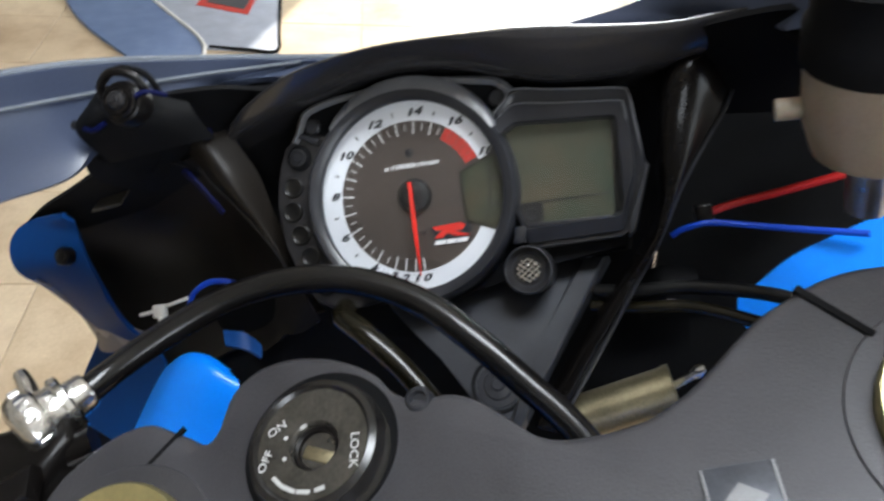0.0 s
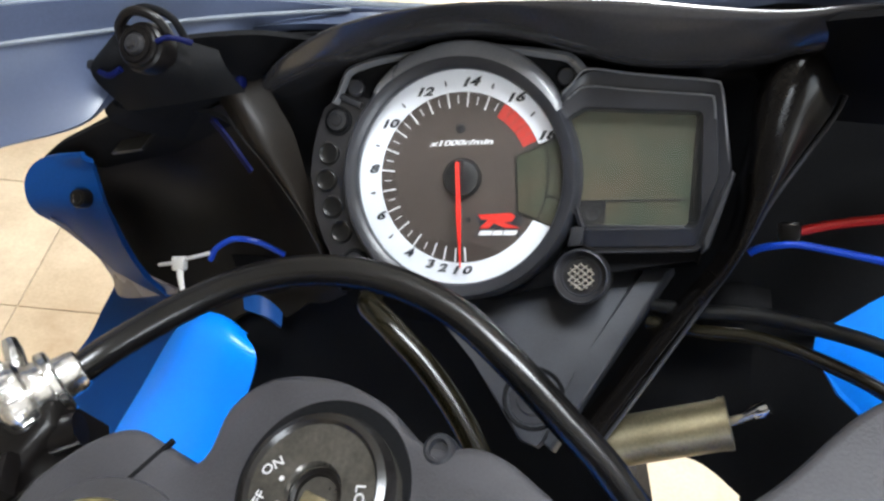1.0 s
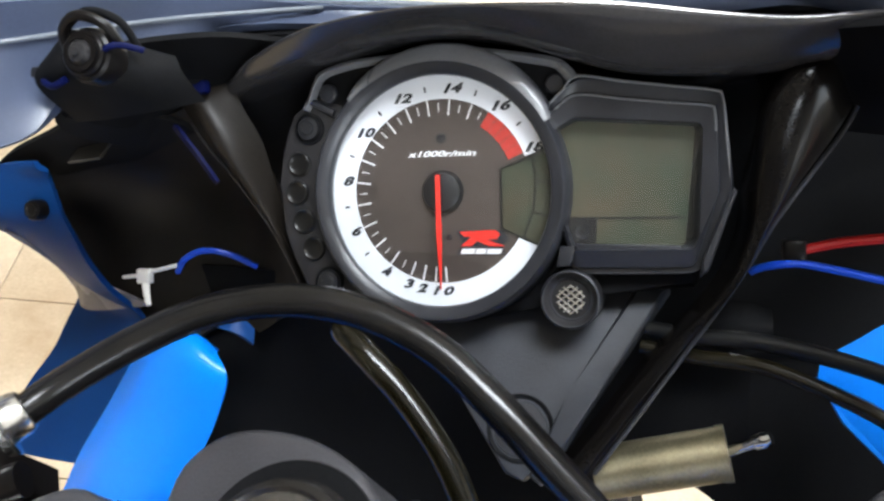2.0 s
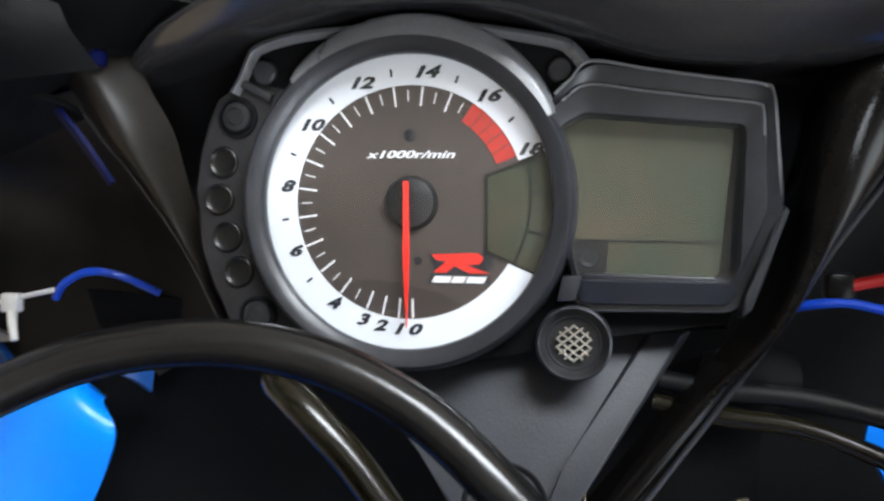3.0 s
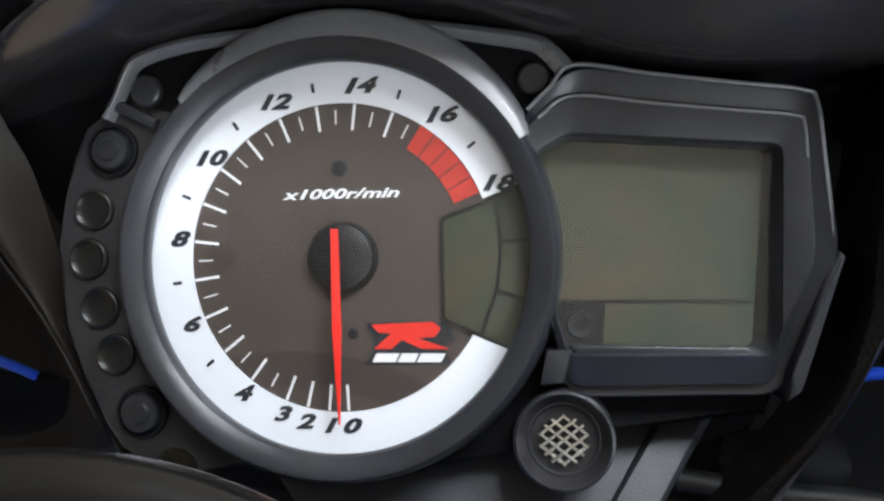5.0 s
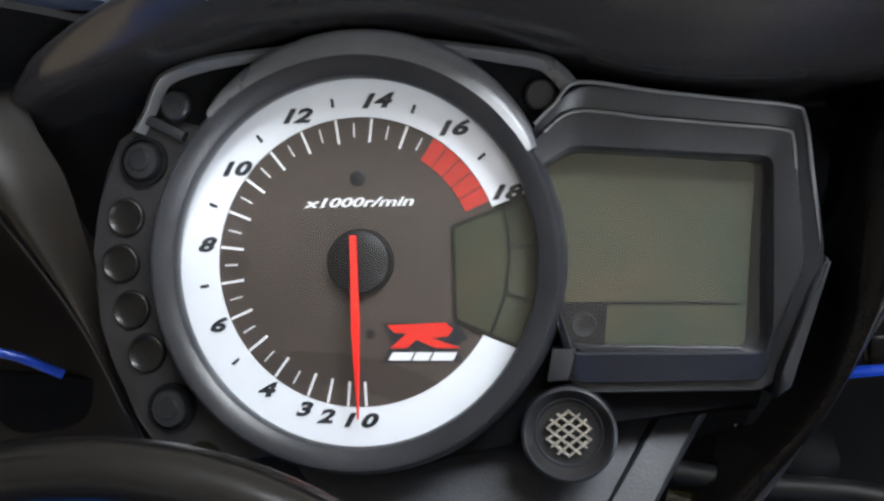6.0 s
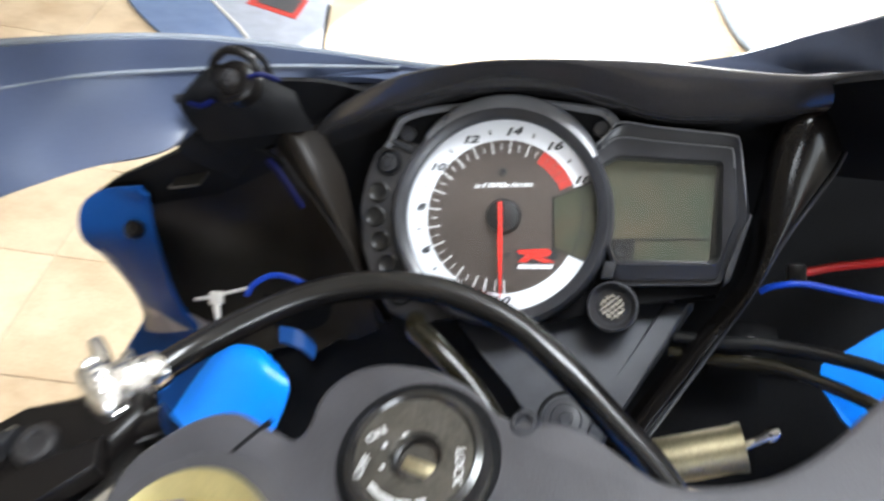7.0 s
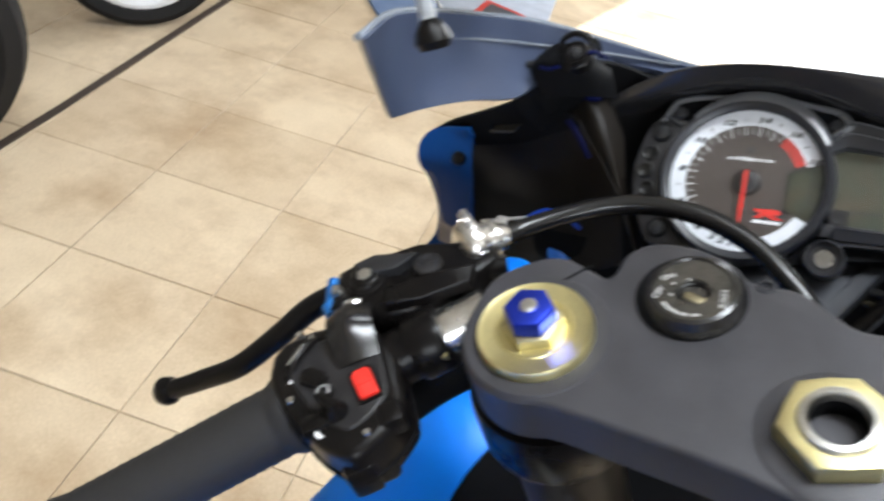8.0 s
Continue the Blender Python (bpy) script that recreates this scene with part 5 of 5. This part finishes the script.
for i in range(20):
    part("knurl", block((12.3, 13.3), (-0.75, 0.75), (1.4, 5.0), 0.25, 1), BRIGHT_ALLOY, adjuster, ADJ @ pose(0, 0, 0, 0, 0, 18 * i))
part("lock_wheel", lathe([(5.0, 12), (9.6, 12), (10.2, 12.8), (10.2, 14.6), (9.4, 15.4), (5.0, 15.4)], 36, True), BRIGHT_ALLOY, adjuster, ADJ)
part("adjuster_ferrule", lathe([(5.4, 15.4), (6.6, 15.6), (6.4, 20.0), (5.8, 21.5), (5.0, 22.0)], 28), BRIGHT_ALLOY, adjuster, ADJ)
part("adjuster_tab", tube([(-104, -96, -62), (-110, -92, -54), (-114, -90, -50)], (3.4, 2.4), 8, 10), BRIGHT_ALLOY, perch)
part("wire_sleeve", yoke_tube([(-196, -44, -66), (-187, -22, -70), (-180, -4, -72), (-171, 10, -72), (-160, 24, -70)], 13.0, 24, 16), MATTE, bar, YOKE, "black wire sleeve under the bar")
part("blue_plug", yoke_tube([(-206, 2, -98), (-198, 6, -98)], 6.0, 2, 14), BLUE, bar, YOKE)
part("blue_plug", yoke_tube([(-196, 26, -98), (-186, 32, -98)], 8.0, 2, 14), BLUE, bar, YOKE)

# ---- lower motorcycle: bodywork, wheels, stand ----
part("side_fairing", sheet([[(-112, 14, -165), (-122, -4, -190), (-128, -22, -225), (-134, -44, -268), (-140, -120, -330), (-140, -300, -400)], [(-137, 24, -142), (-166, 12, -161), (-188, -8, -190), (-202, -29, -222), (-212, -110, -280), (-200, -300, -360)], [(-150, 70, -240), (-182, 50, -270), (-200, 20, -300), (-212, -10, -330), (-218, -110, -400), (-205, -300, -450)], [(-100, 120, -560), (-130, 90, -580), (-145, 50, -600), (-150, 10, -620), (-150, -110, -650), (-140, -300, -660)]], 34, 26, 3.0), BLUE, bike, label="bright blue gloss side fairing")
part("side_fairing", sheet([[(230, -30, -100), (236, -110, -130), (220, -190, -180), (190, -300, -250)], [(245, 20, -200), (244, -80, -240), (230, -190, -280), (205, -320, -330)], [(220, 90, -380), (226, -20, -420), (222, -140, -460), (206, -300, -480)], [(160, 120, -560), (166, 0, -600), (166, -130, -640), (156, -280, -650)]], 26, 20, 3.0), BLUE, bike, label="bright blue gloss side fairing")
LEAN_FRAME = BIKE.inverted() @ Matrix.Translation((0.335, 0, 0)) @ Matrix.Rotation(radians(-18.5), 4, "Y")


def wheel(parent, m, radius, width, tyre_mat, rim_mat, spokes, label):
    """A wheel about its own z axis: tyre, rim, hub and spokes; metres."""
    w = width / 2
    side = [(radius - width * 0.62, w * 0.72), (radius - width * 0.3, w), (radius - width * 0.08, w * 0.7), (radius, 0)]
    tyre = part("wheel", lathe(side + [(r, -z) for r, z in side[-2::-1]], 64, True), tyre_mat, parent, m, label, scale=1)
    ri = radius - width * 0.6
    part("rim", lathe([(ri, w * 0.74), (ri - 0.012, w * 0.8), (ri - 0.03, w * 0.45), (ri - 0.03, -w * 0.45), (ri - 0.012, -w * 0.8), (ri, -w * 0.74)], 56, True), rim_mat, tyre, m, scale=1)
    part("hub", lathe([(0, w * 0.9), (0.03, w * 0.9), (0.045, w * 0.5), (0.045, -w * 0.5), (0.03, -w * 0.9), (0, -w * 0.9)], 28), rim_mat, tyre, m, scale=1)
    for i in range(spokes):
        part("spoke", block((0.035, ri - 0.02), (-0.014, 0.014), (-0.012, 0.012), 0.005, 1), rim_mat, tyre, m @ pose(0, 0, 0, 0, 0, 360 * i / spokes), scale=1)
    return tyre


mid = YOKE @ pose(-0.0109, 0.0285, 0, 0, 0, 16)
top_z = (BIKE @ mid.translation).z
reach = (top_z - 0.312) / 0.909
wheel(bike, mid @ Matrix.Translation((-0.055, 0.028, -reach)) @ pose(0, 0, 0, 0, 90, 0), 0.295, 0.1, TYRE, GLOSSY, 6, "front wheel with a black tyre")
part("front_axle", tube([(-103, 28, -reach * 1000), (103, 28, -reach * 1000)], 10, 2, 16), ALLOY, bike, mid)
for x in (-103.4, 103.4):
    part("fork_foot", yoke_tube([(x, 0, -556), (x, 18, -reach * 1000 + 60), (x, 28, -reach * 1000)], 21, 12, 16), BLACK, bike, mid)
wheel(bike, LEAN_FRAME @ pose(0, -1.36, 0.32, 0, 90, 0), 0.312, 0.18, TYRE, GLOSSY, 6, "rear wheel with a black tyre")
part("frame_spar", tube([(-0.06, -0.16, 0.84), (-0.15, -0.4, 0.76), (-0.14, -0.75, 0.55), (-0.1, -0.9, 0.42)], 0.035, 24, 14), ALLOY, bike, LEAN_FRAME, "cast alloy frame spar", scale=1)
part("frame_spar", tube([(0.06, -0.16, 0.84), (0.15, -0.4, 0.76), (0.14, -0.75, 0.55), (0.1, -0.9, 0.42)], 0.035, 24, 14), ALLOY, bike, LEAN_FRAME, "cast alloy frame spar", scale=1)
part("swingarm", tube([(-0.1, -0.88, 0.43), (-0.12, -1.1, 0.38), (-0.12, -1.38, 0.32)], 0.03, 16, 14), ALLOY, bike, LEAN_FRAME, scale=1)
part("swingarm", tube([(0.1, -0.88, 0.43), (0.12, -1.1, 0.38), (0.12, -1.38, 0.32)], 0.03, 16, 14), ALLOY, bike, LEAN_FRAME, scale=1)
part("engine", block((-0.2, 0.2), (-0.75, -0.3), (0.22, 0.62), 0.06, 3), DASH_DARK, bike, LEAN_FRAME, "dark engine block", scale=1)
part("fuel_tank", sheet([[(-0.12, -0.46, 0.80), (-0.16, -0.62, 0.80), (-0.1, -0.86, 0.78)], [(-0.11, -0.45, 0.9), (-0.15, -0.6, 0.93), (-0.08, -0.86, 0.83)], [(0, -0.44, 0.93), (0, -0.6, 0.96), (0, -0.88, 0.85)], [(0.11, -0.45, 0.9), (0.15, -0.6, 0.93), (0.08, -0.86, 0.83)], [(0.12, -0.46, 0.80), (0.16, -0.62, 0.80), (0.1, -0.86, 0.78)]], 20, 24, 0.004), BLUE, bike, LEAN_FRAME, "blue fuel tank", scale=1)
part("seat", block((-0.12, 0.12), (-1.35, -0.86), (0.74, 0.82), 0.03, 3), MATTE, bike, LEAN_FRAME, "black seat", scale=1)
part("tail", tube([(0, -1.0, 0.72), (0, -1.3, 0.82), (0, -1.62, 0.9)], (0.1, 0.04), 16, 16), BLUE, bike, LEAN_FRAME, scale=1)
part("side_stand", tube([(-0.14, -0.62, 0.26), (-0.34, -0.66, 0.125)], 0.012, 2, 12), BLACK, bike, LEAN_FRAME, scale=1)

# ---- things on the floor ----
FLOOR_STRIP = ((-1.30, -0.9), (-1.46, 0.2), (-1.56, 0.85), (-1.72, 1.72), (-1.86, 2.5))
left_side = [(x - 0.011, y) for x, y in FLOOR_STRIP]
right_side = [(x + 0.011, y) for x, y in FLOOR_STRIP[::-1]]
tagged(part("floor_strip", prism(left_side + right_side, 0.001, 0.006, 0.002, 1), STRIP, None, Matrix(), "dark brown worn strip lying on the tiled floor", scale=1), category="floor strip")
floor_mat = part("floor_mat", prism([(-0.93, 1.97), (-0.71, 2.0), (-0.82, 2.42), (-0.9, 2.75), (-1.5, 2.75), (-1.19, 2.24), (-1.0, 2.04)], 0.001, 0.008, 0.003, 2), MAT_PALE, None, Matrix(), "pale grey floor mat with a dark border and a label", scale=1)
tagged(floor_mat, category="mat")
part("mat_border", tube([(-0.92, 1.98, 0.008), (-0.8, 1.99, 0.008), (-0.712, 2.005, 0.008), (-0.75, 2.16, 0.008), (-0.82, 2.42, 0.008)], 0.006, 24, 8), MATTE, floor_mat, Matrix(), scale=1)
part("mat_label", prism([(-1.07, 2.27), (-0.88, 2.24), (-0.9, 2.42), (-1.08, 2.44)], 0.008, 0.010), RED_DULL, floor_mat, Matrix(), "reddish-brown label", scale=1, smooth=0)
part("mat_label_field", prism([(-1.045, 2.30), (-0.905, 2.275), (-0.915, 2.40), (-1.055, 2.415)], 0.010, 0.0115), LABEL, floor_mat, Matrix(), scale=1, smooth=0)
outer_side = [(p.x, p.y) for p in spline([(-1.62, 2.36, 0), (-1.38, 2.06, 0), (-1.1, 1.83, 0), (-0.98, 1.7, 0)], 16)]
inner_side = [(p.x, p.y) for p in spline([(-0.93, 1.74, 0), (-0.93, 1.97, 0), (-1.17, 2.22, 0), (-1.5, 2.55, 0)], 16)]
band = part("rubber_mat", prism(outer_side + inner_side, 0.002, 0.012, 0.004, 2), MAT_BLUE, None, Matrix(), "dark blue-grey curved rubber mat on the tiles", scale=1)
tagged(band, category="mat")
# White highlight along the mat's inner edge, painted as a thin tube.
part("mat_edge_highlight", tube([(x, y, 0.012) for x, y in inner_side[3:]], 0.006, 30, 8, False), NYLON, band, Matrix(), scale=1)

scooter = empty("parked_scooter", pose(-1.83, 1.42, 0, 0, 0, 0), "parked scooter with a black tyre and a white rim", "scooter")
SEAT_OF[scooter.name] = pose(-1.83, 1.42, 0)
SC = pose(-1.775, 1.365, 0.262, 0, 0, 52) @ pose(0, 0, 0, 90, 0, 0)
wheel(scooter, SC, 0.262, 0.1, TYRE, RIM_WHITE, 5, "black tyre on a bright white rim")
part("fork_leg", tube([(0, 0, 0.075), (-0.02, 0.25, 0.075), (-0.06, 0.62, 0.05)], 0.018, 12, 14), ALLOY, scooter, SC, scale=1)
part("fork_leg", tube([(0, 0, -0.075), (-0.02, 0.25, -0.075), (-0.06, 0.62, -0.05)], 0.018, 12, 14), ALLOY, scooter, SC, scale=1)
part("mudguard", sheet([[(0.25, 0.06, -0.07), (0.16, 0.22, -0.07), (-0.02, 0.29, -0.07), (-0.2, 0.2, -0.07)], [(0.265, 0.06, 0), (0.17, 0.24, 0), (-0.02, 0.31, 0), (-0.21, 0.21, 0)], [(0.25, 0.06, 0.07), (0.16, 0.22, 0.07), (-0.02, 0.29, 0.07), (-0.2, 0.2, 0.07)]], 16, 8, 0.004), RIM_WHITE, scooter, SC, scale=1)
part("apron", sheet([[(-0.1, 0.66, -0.2), (-0.18, 0.4, -0.22), (-0.26, 0.05, -0.16)], [(-0.06, 0.68, 0), (-0.14, 0.4, 0), (-0.24, 0.05, 0)], [(-0.1, 0.66, 0.2), (-0.18, 0.4, 0.22), (-0.26, 0.05, 0.16)]], 16, 12, 0.006), RIM_WHITE, scooter, SC, scale=1)

wheel(scooter, SC @ Matrix.Translation((-1.25, 0, 0)), 0.262, 0.11, TYRE, RIM_WHITE, 5, "black tyre on a white rim")
part("footboard", block((-0.72, -0.22), (-0.02, 0.04), (-0.16, 0.16), 0.02, 2), MATTE, scooter, SC, scale=1)
part("rear_body", sheet([[(-0.68, 0.02, -0.13), (-0.74, 0.3, -0.17), (-1.1, 0.36, -0.17), (-1.5, 0.42, -0.08)], [(-0.66, 0.06, 0), (-0.7, 0.42, 0), (-1.1, 0.46, 0), (-1.54, 0.46, 0)], [(-0.68, 0.02, 0.13), (-0.74, 0.3, 0.17), (-1.1, 0.36, 0.17), (-1.5, 0.42, 0.08)]], 24, 16, 0.02), RIM_WHITE, scooter, SC, "white rear body", scale=1)
part("seat", sheet([[(-0.7, 0.46, -0.12), (-1.0, 0.48, -0.14), (-1.4, 0.52, -0.1)], [(-0.68, 0.5, 0), (-1.0, 0.52, 0), (-1.42, 0.56, 0)], [(-0.7, 0.46, 0.12), (-1.0, 0.48, 0.14), (-1.4, 0.52, 0.1)]], 18, 10, 0.05), MATTE, scooter, SC, "black seat", scale=1)
part("handlebar", tube([(-0.2, 0.78, -0.33), (-0.12, 0.8, -0.14), (-0.1, 0.78, 0), (-0.12, 0.8, 0.14), (-0.2, 0.78, 0.33)], 0.016, 24, 12), BLACK, scooter, SC, scale=1)
part("stand", tube([(-0.75, 0.0, 0.1), (-0.72, -0.255, 0.22)], 0.012, 2, 10), BLACK, scooter, SC, scale=1)

second = empty("parked_motorcycle", pose(-2.2, 0.62, 0), "parked motorcycle with a broad black tyre", "motorcycle")
SEAT_OF[second.name] = pose(-2.2, 0.62, 0)
M2 = pose(-1.63, 0.45, 0.31, 0, 0, 52) @ pose(0, 0, 0, 90, 0, 0)
wheel(second, M2, 0.31, 0.15, TYRE, GLOSSY, 5, "broad black tyre on a black rim")
part("swingarm", tube([(0, 0, 0.1), (-0.3, 0.05, 0.1), (-0.6, 0.12, 0.08)], 0.025, 12, 14), BLACK, second, M2, scale=1)
part("swingarm", tube([(0, 0, -0.1), (-0.3, 0.05, -0.1), (-0.6, 0.12, -0.08)], 0.025, 12, 14), BLACK, second, M2, scale=1)
wheel(second, M2 @ Matrix.Translation((-1.38, -0.01, 0)), 0.3, 0.12, TYRE, GLOSSY, 5, "black tyre on a black rim")
part("fuel_tank", sheet([[(-0.62, 0.42, -0.13), (-0.8, 0.44, -0.16), (-1.02, 0.42, -0.12)], [(-0.6, 0.54, -0.11), (-0.8, 0.6, -0.13), (-1.02, 0.54, -0.1)], [(-0.58, 0.58, 0), (-0.8, 0.66, 0), (-1.04, 0.58, 0)], [(-0.6, 0.54, 0.11), (-0.8, 0.6, 0.13), (-1.02, 0.54, 0.1)], [(-0.62, 0.42, 0.13), (-0.8, 0.44, 0.16), (-1.02, 0.42, 0.12)]], 16, 22, 0.004), BLACK, second, M2, "black fuel tank", scale=1)
part("seat", sheet([[(-0.6, 0.44, -0.12), (-0.3, 0.46, -0.13), (0.12, 0.56, -0.07)], [(-0.6, 0.5, 0), (-0.3, 0.5, 0), (0.14, 0.6, 0)], [(-0.6, 0.44, 0.12), (-0.3, 0.46, 0.13), (0.12, 0.56, 0.07)]], 18, 10, 0.05), MATTE, second, M2, "black seat", scale=1)
part("tail", sheet([[(-0.5, 0.36, -0.12), (-0.2, 0.4, -0.12), (0.2, 0.52, -0.05)], [(-0.5, 0.3, 0), (-0.2, 0.36, 0), (0.22, 0.5, 0)], [(-0.5, 0.36, 0.12), (-0.2, 0.4, 0.12), (0.2, 0.52, 0.05)]], 16, 10, 0.02), BLACK, second, M2, scale=1)
part("engine", block((-0.98, -0.55), (-0.1, 0.32), (-0.17, 0.17), 0.07, 3), DASH_DARK, second, M2, scale=1)
for side in (-0.09, 0.09):
    part("fork_leg", tube([(-1.38, 0, side), (-1.16, 0.58, side)], 0.02, 2, 14), ALLOY, second, M2, scale=1)
    part("frame_spar", tube([(-1.12, 0.5, side * 0.7), (-0.8, 0.36, side * 1.9), (-0.48, 0.12, side * 1.7)], 0.028, 16, 12), ALLOY, second, M2, scale=1)
part("handlebar", tube([(-1.02, 0.64, -0.36), (-1.1, 0.68, -0.16), (-1.12, 0.66, 0), (-1.1, 0.68, 0.16), (-1.02, 0.64, 0.36)], 0.014, 24, 12), BLACK, second, M2, scale=1)
part("headlamp", lathe([(0, 0.06), (0.06, 0.055), (0.085, 0.02), (0.08, -0.05), (0, -0.08)], 28), GLOSSY, second, M2 @ pose(-1.24, 0.52, 0, 0, -90, 0), scale=1)
part("side_stand", tube([(-0.6, -0.1, 0.12), (-0.58, -0.305, 0.3)], 0.012, 2, 10), BLACK, second, M2, scale=1)

cloth = part("folded_cloth", sheet([[(0.62, 3.75, 0.004), (0.66, 3.4, 0.01), (0.72, 3.05, 0.008), (0.84, 2.8, 0.004)], [(0.8, 3.75, 0.05), (0.86, 3.4, 0.09), (0.94, 3.05, 0.07), (1.02, 2.8, 0.03)], [(1.2, 3.75, 0.06), (1.25, 3.4, 0.05), (1.3, 3.05, 0.08), (1.3, 2.8, 0.04)], [(1.5, 3.75, 0.004), (1.5, 3.4, 0.008), (1.5, 3.05, 0.006), (1.5, 2.8, 0.004)]], 24, 24, 0.004), LILAC, None, Matrix(), "crumpled lilac cloth with a teal hem on the floor", scale=1)
tagged(cloth, category="cloth")
part("hem", tube([(0.61, 3.75, 0.012), (0.65, 3.4, 0.018), (0.71, 3.05, 0.016), (0.83, 2.8, 0.012)], 0.012, 30, 8), TEAL, cloth, Matrix(), scale=1)

# ---- floor tiles, nearest first; the far ones are one joined sheet ----
inside = ROOM.inverted() @ GRID
spots = []
for i in range(-16, 17):
    for j in range(-18, 16):
        c = inside @ Vector((i * PITCH + PITCH / 2, j * PITCH + PITCH / 2, 0))
        if abs(c.x) < 4.05 and -4.35 < c.y < 4.25:
            w = GRID @ Vector((i * PITCH + PITCH / 2, j * PITCH + PITCH / 2, 0))
            spots.append((max(abs(w.x + 0.55) * 1.1, abs(w.y - 1.6)), i, j))
spots.sort()
one = tile_mesh()
for _, i, j in spots[:290]:
    ob = new("tile", one)
    ob.parent = floor
    ob.matrix_basis = ROOM.inverted() @ GRID @ pose(i * PITCH + PITCH / 2, j * PITCH + PITCH / 2, 0.0003 * ((i * 7 + j * 3) % 4), 0, 0, 90 * ((i * 5 + j * 3) % 4))
verts, faces = [], []
h = (PITCH - JOINT) / 2
for _, i, j in spots[290:]:
    k = len(verts)
    for z in (-0.0035, 0.0):
        for sx, sy in ((-1, -1), (1, -1), (1, 1), (-1, 1)):
            verts.append((i * PITCH + PITCH / 2 + sx * h, j * PITCH + PITCH / 2 + sy * h, z))
    faces += [(k + 4, k + 5, k + 6, k + 7)] + [(k + a, k + (a + 1) % 4, k + 4 + (a + 1) % 4, k + 4 + a) for a in range(4)]
me = bpy.data.meshes.new("far_tiles")
me.from_pydata(verts, [], faces)
me.materials.append(TILE)
far = new("far_tiles", me)
far.parent = floor
far.matrix_basis = ROOM.inverted() @ GRID
tagged(far, kind="stuff")
